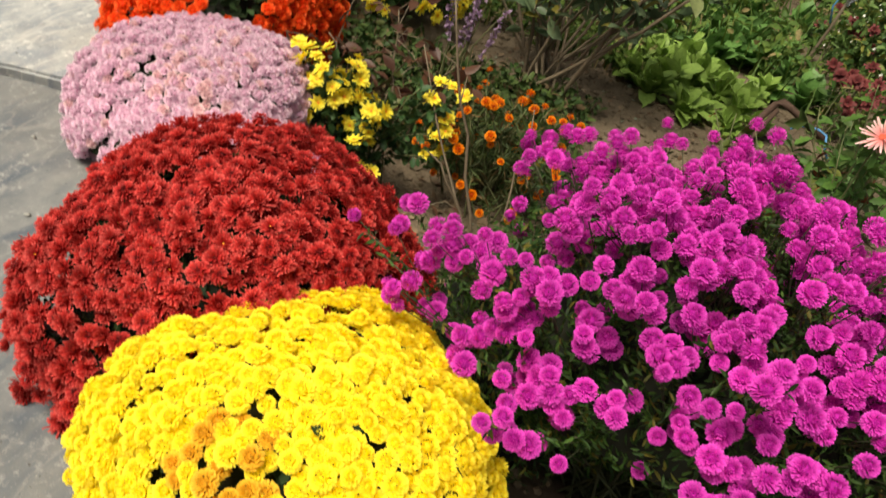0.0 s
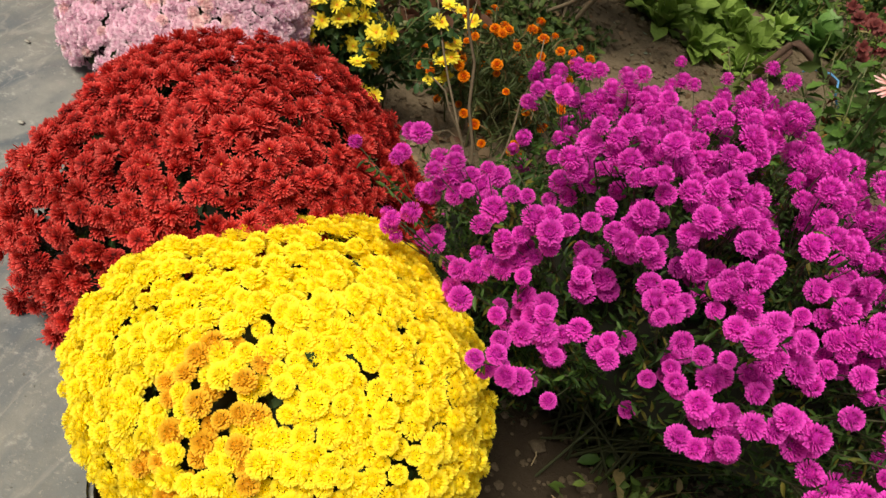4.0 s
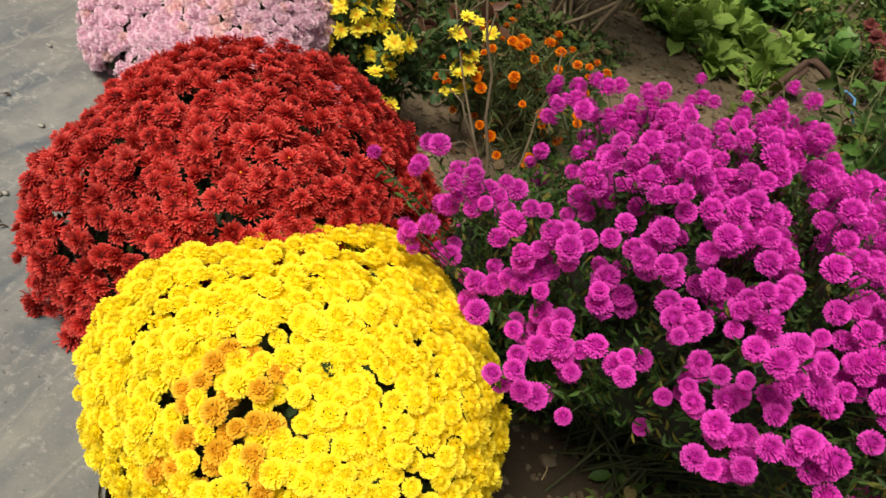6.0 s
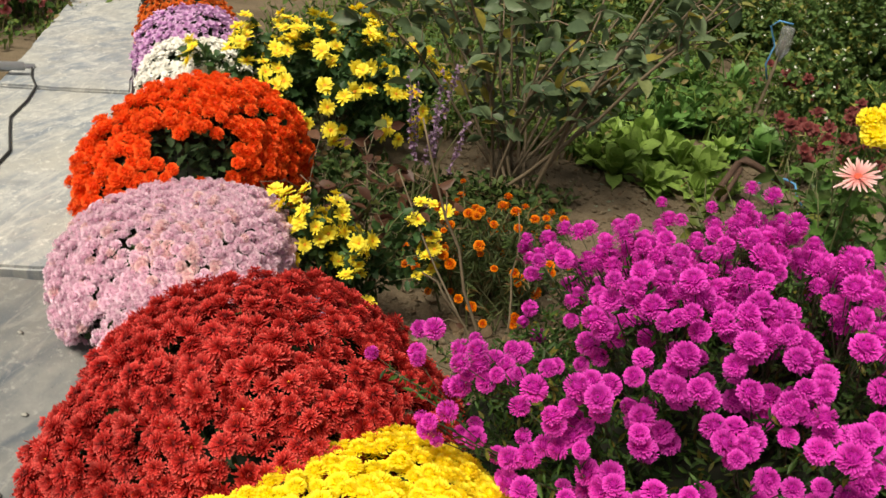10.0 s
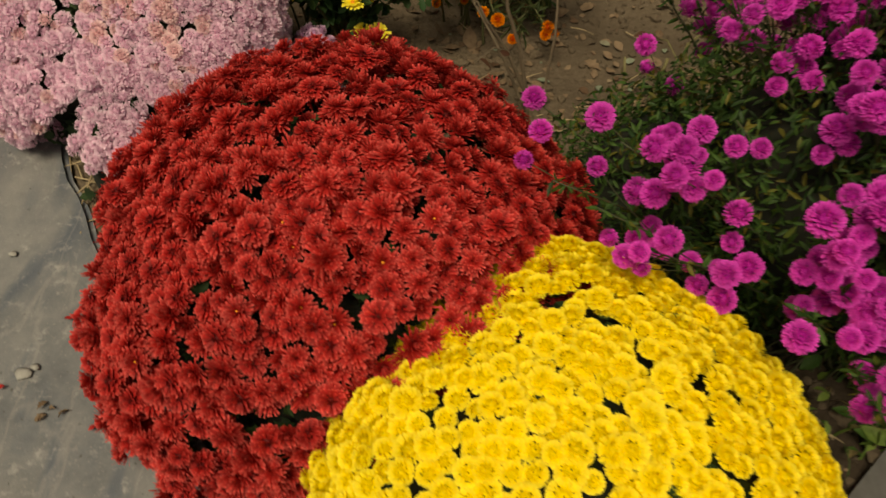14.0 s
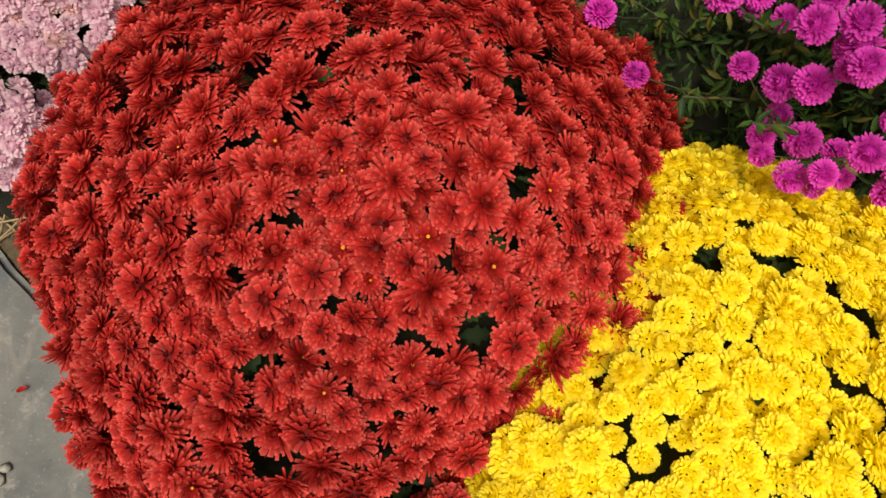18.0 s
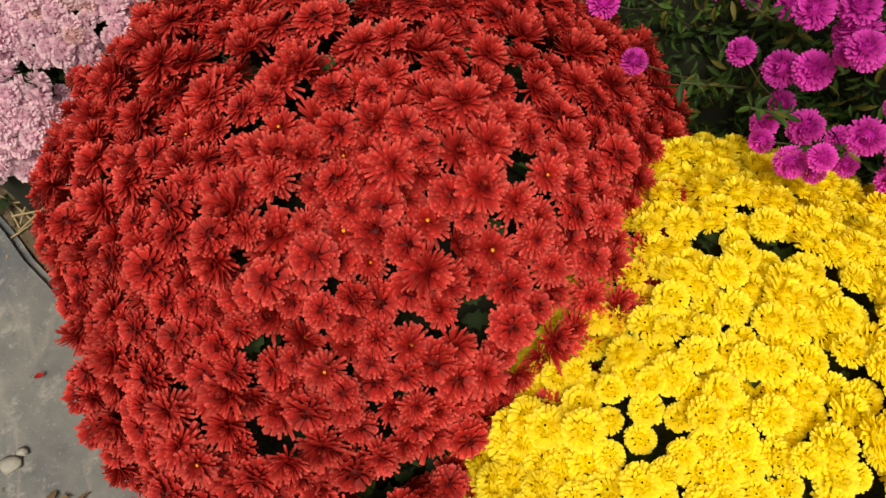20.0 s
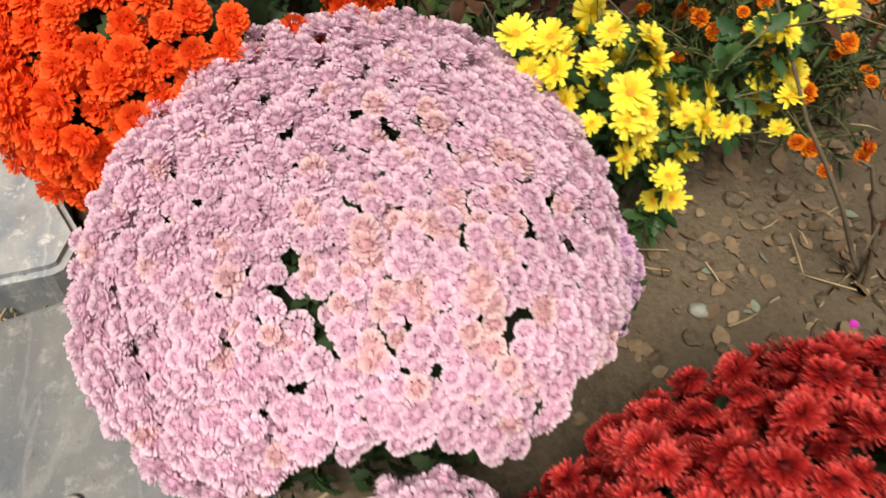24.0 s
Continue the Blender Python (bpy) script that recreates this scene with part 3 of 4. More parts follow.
pink_heads = [pompon_geo(r0, [(17, -16), (17, 8), (14, 32), (9, 55), (4, 77)], 0.6, 0.42, 0.28, lay, 0.92, 0.08, 0.8) for lay in (4, 8, 12, 6, 10)]
magenta_heads = [pompon_geo(r0, [(26, -38), (30, -16), (31, 4), (29, 22), (25, 40), (19, 57), (12, 73)], 0.62, 0.4, 0.165, lay, 0.97, 0.09, 0.5) for lay in (2, 6, 10, 0)]
orange_heads = [pompon_geo(r0, [(14, -28), (18, -7), (18, 13), (16, 33), (11, 53), (6, 72)], 0.58, 0.44, 0.26, lay, 0.85, 0.1, 0.8) for lay in (8, 12, 16, 10)]
daisy_heads = [flower_geo(r0, [(16, 1.0, 2, 0), (14, 0.85, 18, 0.05)], 3, 0.75, 0.32, 0.22, 0.12, 0.12) for _ in range(4)]
small_heads = [flower_geo(r0, [(10, 1.0, 0, 0), (8, 0.75, 40, 0.08)], 3, 0.8, 0.5, wild=0.13) for _ in range(4)]

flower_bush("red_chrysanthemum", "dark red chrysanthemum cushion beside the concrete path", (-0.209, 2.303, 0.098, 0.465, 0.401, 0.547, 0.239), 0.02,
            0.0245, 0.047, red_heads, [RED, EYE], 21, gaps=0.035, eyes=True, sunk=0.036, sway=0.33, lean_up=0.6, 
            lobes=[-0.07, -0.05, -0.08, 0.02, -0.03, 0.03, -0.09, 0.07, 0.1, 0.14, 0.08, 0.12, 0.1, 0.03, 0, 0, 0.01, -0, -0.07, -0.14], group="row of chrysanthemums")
def bare_patch(q):
    """A split in the yellow cushion where old heads have fallen."""
    return math.hypot((q[0] - 0.205) / 0.03, (q[1] - 1.715) / 0.014, (q[2] - 0.48) / 0.06) < 1 + 0.5 * noise.noise(Vector(q * 30))


flower_bush("yellow_chrysanthemum", "bright yellow pompon chrysanthemum cushion with a few browned heads", (0.178, 1.922, 0.258, 0.386, 0.351, 0.321, 0.219), 0.0,
            0.0214, 0.039, yellow_heads, [YELLOW, EYE], 22, gaps=0.006, sunk=0.021, drop=bare_patch,
            lobes=[-0.05, -0.02, 0.05, -0.1, -0.02, -0.03, 0.05, 0.06, 0.12, 0.01, -0.02, -0.1, 0, -0.01, 0.04, -0.02, -0.01, -0.02, -0.01, 0.01], faded=[FADED_YELLOW, EYE], fade_at=(0.14, 1.68, 0.44, 0.15, 0.5), fade_rest=0.0, group="row of chrysanthemums")
def undercut(q):
    """The front of the pink ball stands clear of the ground."""
    split = math.hypot((q[0] + 0.838 + 0.75 * (q[1] - 2.77)) / 0.012, (q[1] - 2.77) / 0.045) < 1 or math.hypot((q[0] + 0.85) / 0.03, (q[1] - 2.706) / 0.012) < 1
    return split or q[1] < 2.88 and q[2] < 0.268 - 3.9 * max(0.0, -0.74 - q[0]) ** 2 + 0.03 * noise.noise(Vector(q * 11))


flower_bush("pink_chrysanthemum", "pale pink chrysanthemum ball with fading heads", (-0.773, 2.963, 0.178, 0.413, 0.359, 0.301, 0.500), 0.0,
            0.016, 0.0335, pink_heads, [PINK, EYE], 23, gaps=0.0,
            lobes=[-0.15, -0.1, 0.1, 0.01, -0.05, 0.09, 0.02, 0.05, 0.11, -0.16, -0.12, -0.07, 0.1, 0.04, -0.02, -0.15, -0.04, -0.01, -0.09, -0.06], faded=[FADED_PINK, EYE], fade_at=(-0.72, 2.76, 0.56, 0.3, 0.4), fade_rest=0.06, drop=undercut, group="row of chrysanthemums", sunk=0.02)
def hollow(q):
    """The open middle of the orange cushion."""
    wave = 1 + 0.6 * noise.noise(Vector(q * 14))
    main = math.hypot((q[0] + 0.865) / 0.075, (q[1] - 3.31) / 0.1, (q[2] - 0.46) / 0.08) < wave
    arm = math.hypot((q[0] + 1.0) / 0.09, (q[1] - 3.27) / 0.045, (q[2] - 0.51) / 0.06) < wave
    return main or arm or math.hypot((q[0] + 0.857) / 0.03, (q[1] - 3.675) / 0.06, (q[2] - 0.538) / 0.06) < wave


flower_bush("orange_chrysanthemum", "orange-red chrysanthemum cushion with small gaps showing leaves", (-1.071, 3.606, 0.259, 0.364, 0.542, 0.345, -0.123), 0.0,
            0.0325, 0.053, orange_heads, [ORANGE, EYE], 24, leaves=2600, leaf_size=0.05, shell=(0.72, 0.95), core=0.72, gaps=0.03, drop=hollow, group="row of chrysanthemums")
flower_bush("white_chrysanthemum", "white chrysanthemum cushion along the path", (-1.81, 4.92, 0.12, 0.34, 0.33, 0.28, 0.0), 0.0,
            0.028, 0.05, small_heads, [WHITE, EYE], 25, gaps=0.04, singles=150, group="row of chrysanthemums")
flower_bush("lilac_chrysanthemum", "lilac chrysanthemum cushion along the path", (-2.14, 5.45, 0.1, 0.38, 0.38, 0.34, 0.0), 0.0,
            0.036, 0.055, small_heads, [LILAC, EYE], 26, gaps=0.04, singles=150, group="row of chrysanthemums")
flower_bush("rust_chrysanthemum", "rust-orange chrysanthemum cushion along the path", (-2.5, 6.0, 0.1, 0.36, 0.36, 0.31, 0.0), 0.0,
            0.042, 0.055, small_heads, [RUST, EYE], 27, gaps=0.06, singles=100, group="row of chrysanthemums")


# ---------------------------------------------------------------- the sprawling magenta clump
def spray_bush(name, label, dome, root, sprays, heads, size, mats, seed, low, leaf, leaf_mat, leaf_len, leaves_per, loose=0.05, singles=300, seed_heads=(3, 7), gather=0.055, stem_mat=None, strays=(), thin_from=None, floor=None, filling=()):
    """Stems from one root to sprays of flower heads on a loose dome."""
    rng = np.random.default_rng(seed)
    base = tagged(new(name), label, "flowering bush")
    p, nrm = scattered(rng, dome, sprays, low, 9000, 0.16)
    if thin_from is not None:
        k = rng.random(len(p)) < np.clip(0.2 + 0.8 * (p[:, 0] - thin_from[0]) / (thin_from[1] - thin_from[0]), 0.2, 1) * np.where((p[:, 0] < 0.62) & (p[:, 2] < 0.76), 0.5, 1)
        p, nrm = p[k], nrm[k]
    if floor is not None:
        k = np.array([q[2] > floor(q[0], q[1]) for q in p])
        p, nrm = p[k], nrm[k]
    if strays:
        p, nrm = np.vstack([p, np.array(strays)]), np.vstack([nrm, np.tile([-0.3, -0.4, 0.85], (len(strays), 1))])
    g, lf, rows, places = Geo(), Geo(), [], []
    for n_spray, (q, u) in enumerate(zip(p, nrm)):
        stray = n_spray >= len(p) - len(strays)
        q = q + u * rng.normal(0, loose)
        r = np.array(root) + np.array([*rng.normal(0, 0.07, 2), 0])
        mid = r * 0.5 + q * 0.5 + np.array([0, 0, 0.10]) + rng.normal(0, 0.02, 3)
        curve = [(1 - t) ** 2 * r + 2 * t * (1 - t) * mid + t * t * q for t in np.linspace(0, 1, 7)]
        tube(g, curve, np.linspace(0.004, 0.0016, 7), 4)
        for _ in range(leaves_per):
            t = rng.uniform(0.35, 1.0)
            i = min(5, int(t * 6))
            c = curve[i] + (curve[i + 1] - curve[i]) * (t * 6 - i)
            d = rng.normal(0, 1, 3) + np.array([0, 0, 0.4])
            v = leaf.flat_v @ (frame_of(d, rng.uniform(0, 6.3)) * leaf_len * rng.uniform(0.6, 1.3)).T + c
            lf.add(v, leaf.f, leaf.flat_a)
        for k in range(rng.integers(1, 4) if stray else rng.integers(*seed_heads)):
            off = rng.normal(0, 1, 3)
            off = off - u * (off @ u) * 0.6
            hpos = q + off / np.linalg.norm(off) * gather * rng.uniform(0.2, 1.1) + u * rng.uniform(-0.02, 0.03)
            if places and min(((hpos - o) ** 2).sum() for o in places[-40:]) < (size * 0.62) ** 2:
                continue
            tube(g, [curve[5], curve[5] * 0.4 + hpos * 0.6 + np.array([0, 0, -0.006]), hpos], [0.0014, 0.0011, 0.001], 3)
            d = u + np.array([0, 0, 0.5]) + rng.normal(0, 0.35, 3)
            places.append(hpos)
            rows.append((rng.integers(len(heads)), matrix4(hpos, frame_of(d, rng.uniform(0, 6.3)), size * 0.5 * rng.uniform(0.72, 1.2)), rng.random()))
    order = np.argsort(plan_distance(np.array(places)))
    near = set(order[:singles].tolist())
    shared = [h.mesh("flower", mats) for h in heads]
    rest = []
    for i, (w, m, age) in enumerate(rows):
        if i in near:
            part("flower", shared[w], base).matrix_local = Matrix(m.tolist())
        else:
            rest.append((heads[w], m, age))
    if rest:
        tagged(part("flower_mass", joined("flower_mass", rest, mats), base), kind="stuff")
    tagged(part("stalk", g.mesh("stalk", [stem_mat or STEM]), base), kind="stuff")
    part("foliage", lf.mesh("foliage", [leaf_mat]), base)
    for inner, count, bottom in filling:
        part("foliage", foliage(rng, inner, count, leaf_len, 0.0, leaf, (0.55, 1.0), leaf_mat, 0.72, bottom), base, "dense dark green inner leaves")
    return base


def overhang(x, y):
    """The clump leans towards the path: its underside rises to the front."""
    return 0.53 + 0.88 * (2.07 - y) - 0.1 * min(1.0, max(0.0, (0.62 - x) / 0.1)) if y < 2.35 else 0.29


DARK_STEM = plain_material("dark_green_stem", (0.03, 0.042, 0.014), (0.05, 0.055, 0.022), 60)
ASTER = leaf_material("narrow_green_leaf", (0.014, 0.04, 0.01), (0.07, 0.145, 0.028), 0.55, 0.2, (0.13, 0.12, 0.02))
spray_bush("magenta_chrysanthemum", "sprawling magenta pompon chrysanthemum with small green leaves", (0.80, 2.33, 0.52, 0.60, 0.40, 0.38, -0.28), (0.84, 2.45, -0.04), 0.054,
           magenta_heads, 0.0385, [MAGENTA, EYE], 31, 0.5, LANCE, ASTER, 0.022, 110, seed_heads=(3, 10), gather=0.06, thin_from=(0.15, 0.5), stem_mat=DARK_STEM, floor=overhang,
           filling=[((0.82, 2.38, 0.45, 0.56, 0.36, 0.39, -0.28), 15000, lambda x, y: overhang(x, y) - 0.06), ((0.43, 2.52, 0.15, 0.30, 0.30, 0.43, 0.0), 9000, lambda x, y: 0.0), ((0.98, 2.62, 0.08, 0.5, 0.27, 0.42, 0.0), 7000, lambda x, y: 0.0)],
           strays=[(0.11, 2.25, 0.56), (0.17, 2.2, 0.57), (0.2, 2.3, 0.62), (0.42, 2.0, 0.62), (0.26, 2.36, 0.62), (0.12, 2.48, 0.52), (0.4, 2.1, 0.72), (0.81, 2.1, 0.47), (0.47, 1.88, 0.62), (0.6, 2.0, 0.58), (0.36, 2.2, 0.63), (0.36, 2.32, 0.68)])

# ---------------------------------------------------------------- small offshoots and loose flowers beside the row
flower_bush("pink_chrysanthemum", "small pink chrysanthemum offshoot lying over the bare soil", (-0.692, 2.56, 0.125, 0.105, 0.07, 0.21, 0.1), 0.0,
            0.0175, 0.032, pink_heads, [PINK, EYE], 41, leaves=120, sunk=0.02, singles=120, drop=lambda q: q[2] < 0.2 + 0.03 * noise.noise(Vector(q * 20)))
flower_bush("pink_chrysanthemum", "tiny pink chrysanthemum sprig at the foot of the pink ball", (-0.92, 2.74, 0.04, 0.07, 0.04, 0.06, 0.2), 0.0,
            0.0185, 0.031, pink_heads, [PINK, EYE], 40, leaves=30, sunk=0.02, singles=60)
flower_bush("lilac_chrysanthemum", "small lilac chrysanthemum offshoot beside the pink ball", (-0.365, 3.015, 0.05, 0.055, 0.09, 0.16, 0.3), 0.0,
            0.0185, 0.03, pink_heads, [PALE_LILAC, EYE], 42, leaves=50, sunk=0.02, singles=120)
LEMON_LEAF = leaf_material("lobed_green_leaf", (0.025, 0.07, 0.024), (0.07, 0.14, 0.045), 0.5, 0.2)
spray_bush("lemon_chrysanthemum", "loose lemon-yellow chrysanthemum with daisy heads and green leaves", (-0.41, 3.17, 0.14, 0.15, 0.12, 0.33, 0.1), (-0.34, 3.26, -0.04), 0.06,
           daisy_heads, 0.05, [LEMON, EYE], 43, 0.28, LOBED, LEMON_LEAF, 0.045, 26, seed_heads=(2, 6), gather=0.05, loose=0.03,
           strays=[(-0.06, 3.27, 0.45), (-0.05, 3.27, 0.4), (-0.05, 3.26, 0.35), (-0.06, 3.25, 0.3), (-0.06, 3.25, 0.24), (-0.06, 3.24, 0.18), (-0.11, 3.27, 0.46), (-0.14, 3.24, 0.42), (-0.2, 3.2, 0.38),
                   (-0.25, 3.13, 0.2), (-0.25, 3.12, 0.13), (-0.23, 3.14, 0.16), (-0.28, 3.17, 0.32), (-0.24, 3.18, 0.26)])
spray_bush("lemon_chrysanthemum", "tall lemon-yellow chrysanthemum with dense green foliage", (-1.12, 4.95, 0.22, 0.62, 0.5, 0.42, 0.3), (-1.1, 5.0, -0.04), 0.19,
           daisy_heads, 0.078, [LEMON, EYE], 44, 0.1, LOBED, LEMON_LEAF, 0.075, 85, seed_heads=(6, 13), gather=0.085, loose=0.06, singles=200)
GREENISH = leaf_material("marigold_leaf", (0.03, 0.05, 0.016), (0.09, 0.12, 0.035), 0.55, 0.2, (0.16, 0.1, 0.04))
spray_bush("marigold", "low orange marigold with dark stems", (0.10, 3.52, 0.18, 0.27, 0.2, 0.24, 0.0), (0.1, 3.55, -0.04), 0.085,
           orange_heads, 0.034, [MARIGOLD, EYE], 45, 0.08, NARROW, GREENISH, 0.045, 40, seed_heads=(1, 4), gather=0.04, loose=0.05)


# ---------------------------------------------------------------- roses
ROSE_LEAF = leaf_material("rose_leaf", (0.06, 0.1, 0.055), (0.18, 0.25, 0.13), 0.4, 0.3, (0.3, 0.26, 0.05))
BRONZE_LEAF = leaf_material("bronze_leaf", (0.06, 0.025, 0.018), (0.14, 0.07, 0.04), 0.45, 0.2, (0.1, 0.12, 0.03))


def cane(g, lf, rng, start, tip, thick, twigs, leaf_size, leaf_every, bow=0.1, leaf=OVAL):
    """A bowed cane with side twigs and drooping leaves."""
    a, b = np.array(start, float), np.array(tip, float)
    mid = (a + b) / 2 + rng.normal(0, bow, 3) + np.array([0, 0, bow])
    pts = [(1 - t) ** 2 * a + 2 * t * (1 - t) * mid + t * t * b for t in np.linspace(0, 1, 9)]
    pts = [p + rng.normal(0, 0.006, 3) for p in pts]
    tube(g, pts, np.linspace(thick, thick * 0.4, 9), 6)
    for k in range(1, 8):
        d = pts[k + 1] - pts[k]
        side = frame_of(d, rng.uniform(0, 6.3))[:, 0]
        tube(g, [pts[k], pts[k] + side * (thick + 0.006) - d * 0.03], [thick * 0.45, 0.0003], 3)
    for _ in range(twigs):
        k = rng.integers(3, 9)
        d = rng.normal(0, 1, 3) * np.array([1, 1, 0.5]) + np.array([0, 0, 0.35])
        ln = rng.uniform(0.1, 0.28)
        e = pts[k] + d / np.linalg.norm(d) * ln
        m = (pts[k] + e) / 2 + np.array([0, 0, 0.03])
        tw = [pts[k], m, e]
        tube(g, tw, [thick * 0.4, thick * 0.28, 0.001], 4)
        for _ in range(leaf_every):
            t = rng.uniform(0.25, 1.0)
            c = tw[0] * (1 - t) ** 2 + 2 * t * (1 - t) * tw[1] + t * t * tw[2]
            nn = rng.normal(0, 0.6, 3) + np.array([0, 0, 1])
            v = leaf.flat_v @ (frame_of(nn, rng.uniform(0, 6.3)) * leaf_size * rng.uniform(0.6, 1.25)).T + c
            lf.add(v, leaf.f, leaf.flat_a)


def rose(name, label, base, tips, thick, twigs, leaf_size, every, leaf_mat, seed, spread=0.05, bow=0.1, bark=WOOD):
    rng = np.random.default_rng(seed)
    top = tagged(new(name), label, "rose bush")
    lf = Geo()
    for tip in tips:
        g = Geo()
        start = (base[0] + rng.normal(0, spread), base[1] + rng.normal(0, spread), base[2])
        cane(g, lf, rng, start, tip, thick * rng.uniform(0.7, 1.2), twigs, leaf_size, every, bow)
        part("cane", g.mesh("cane", [bark]), top)
    if lf.count:
        tagged(part("foliage", lf.mesh("foliage", [leaf_mat]), top), kind="stuff")
    return top


rr = random.Random(5)
rose("rose_bush", "tall straggly rose bush with drooping dark green leaves", (0.05, 4.75, -0.06),
     [(0.05 + rr.uniform(-0.75, 0.95), 4.75 + rr.uniform(-0.45, 0.6), rr.uniform(0.7, 1.6)) for _ in range(24)], 0.011, 7, 0.112, 4, ROSE_LEAF, 51, 0.09, 0.12)
rose("rose_bush", "young rose with thin bare thorny stems", (0.25, 3.06, -0.07),
     [(-0.10, 3.12, 0.80), (-0.02, 3.05, 0.36), (0.22, 3.25, 0.5), (-0.2, 3.3, 0.55)], 0.007, 1, 0.04, 2, BRONZE_LEAF, 52, 0.02, 0.05)
GREEN_CANE = plain_material("green_cane", (0.16, 0.17, 0.06), (0.26, 0.22, 0.1), 50)
rose("rose_bush", "young rose with thick green canes and bronze leaves", (0.45, 2.89, -0.07),
     [(0.46, 2.90, 0.34), (0.61, 2.90, 0.36), (0.38, 2.95, 0.3), (0.53, 2.93, 0.42)], 0.0085, 2, 0.05, 3, BRONZE_LEAF, 57, 0.03, 0.02, GREEN_CANE)
rose("rose_bush", "low rose shoots with bronze leaves", (-0.38, 3.62, -0.06),
     [(-0.62, 3.55, 0.36), (-0.3, 3.5, 0.42), (-0.45, 3.75, 0.45), (-0.15, 3.62, 0.4), (-0.5, 3.4, 0.3)], 0.006, 5, 0.07, 4, BRONZE_LEAF, 53, 0.04, 0.06)

# dried purple sage spikes
SAGE = petal_material("faded_purple_petal", (0.16, 0.08, 0.16), (0.42, 0.3, 0.45))
rng = np.random.default_rng(54)
sage = tagged(new("sage"), "faded purple sage with thin flower spikes", "flower")
for k in range(7):
    g, fl = Geo(), Geo()
    x, y = -0.3 + rng.normal(0, 0.07), 4.3 + rng.normal(0, 0.08)
    tip = np.array([x + rng.normal(0, 0.05), y + rng.normal(0, 0.05), rng.uniform(0.45, 0.7)])
    root = np.array([x, y, -0.05])
    tube(g, [root, (root + tip) / 2 + rng.normal(0, 0.02, 3), tip], [0.004, 0.003, 0.0015], 4)
    for i in range(60):
        t = rng.uniform(0.45, 1)
        v = OVAL.flat_v @ (frame_of(rng.normal(0, 1, 3), rng.uniform(0, 6)) * 0.022).T + root * (1 - t) + tip * t
        fl.add(v, OVAL.f, OVAL.flat_a)
    part("stem", g.mesh("stem", [STEM]), sage)
    tagged(part("flower_spike", fl.mesh("flower_spike", [SAGE]), sage), kind="stuff")

# ---------------------------------------------------------------- kitchen garden behind
LETTUCE = leaf_material("lettuce_leaf", (0.15, 0.28, 0.05), (0.34, 0.48, 0.12), 0.45, 0.3, (0.35, 0.3, 0.06))
GREENS = leaf_material("dark_greens_leaf", (0.07, 0.17, 0.04), (0.17, 0.33, 0.09), 0.45, 0.25)


def rosette(name, label, x, y, leaves, size, mat, seed, upright=0.7):
    """A low plant of broad wavy leaves from one crown."""
    rng = np.random.default_rng(seed)
    top = tagged(new(name), label, "plant", "kitchen garden plants")
    top.location = (x, y, ground_height(x, y))
    for k in range(leaves):
        a = k * 2.4 + rng.normal(0, 0.3)
        e = rng.uniform(0.2, 1.2) * upright
        ln = size * rng.uniform(0.6, 1.15)
        d, sd = np.array([math.cos(a), math.sin(a), 0]), np.array([-math.sin(a), math.cos(a), 0])
        vs, fs, n = [], [], 7
        p = np.array([0, 0, 0.0]) + d * 0.01
        for i in range(n):
            f = i / (n - 1)
            w = ln * 0.34 * math.sin(math.pi * min(1, 0.12 + 0.9 * f)) ** 0.8 * (0.35 + 0.75 * f)
            el = e * 1.3 - f * (0.9 + 0.4 * rng.random())
            if i:
                p = p + ln / (n - 1) * (d * math.cos(el) + np.array([0, 0, math.sin(el)]))
            wave = 0.12 * ln * rng.normal(0, 0.35)
            vs += [p + sd * w + np.array([0, 0, 0.25 * w + wave]), p.copy(), p - sd * w + np.array([0, 0, 0.25 * w - wave])]
        for i in range(n - 1):
            b = 3 * i
            fs += [(b, b + 1, b + 4, b + 3), (b + 1, b + 2, b + 5, b + 4)]
        g = Geo()
        g.add(vs, fs)
        part("leaf", g.mesh("leaf", [mat]), top)
    return top


rr = random.Random(8)
for k, (x, y) in enumerate([(0.42, 5.6), (0.62, 5.75), (0.85, 5.55), (1.05, 5.7), (1.12, 5.95), (0.9, 6.1), (0.68, 6.15), (1.2, 6.2), (0.5, 6.0), (0.75, 5.4), (0.95, 5.85), (0.55, 5.5), (1.0, 5.42), (0.78, 5.9), (1.15, 5.5), (0.35, 5.8)]):
    rosette("lettuce", "pale green lettuce plant growing in a loose row", x, y - 0.28, 30, 0.175 * rr.uniform(0.8, 1.3), LETTUCE, 60 + k, 1.5)
for k in range(46):
    x, y = rr.uniform(0.3, 1.5), rr.uniform(5.95, 8.2)
    rosette("leafy_green", "dark green leafy vegetable plant", x, y, 26, 0.2 * rr.uniform(0.8, 1.3), GREENS, 80 + k, 1.6)

# weeds and dry grass
GRASS = leaf_material("weed_blade", (0.04, 0.095, 0.02), (0.16, 0.23, 0.045), 0.6, 0.25, (0.28, 0.22, 0.1))


# darker weed green, shade round the rose stems put into the colour
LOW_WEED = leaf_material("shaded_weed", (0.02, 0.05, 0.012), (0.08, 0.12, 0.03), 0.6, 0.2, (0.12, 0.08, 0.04))


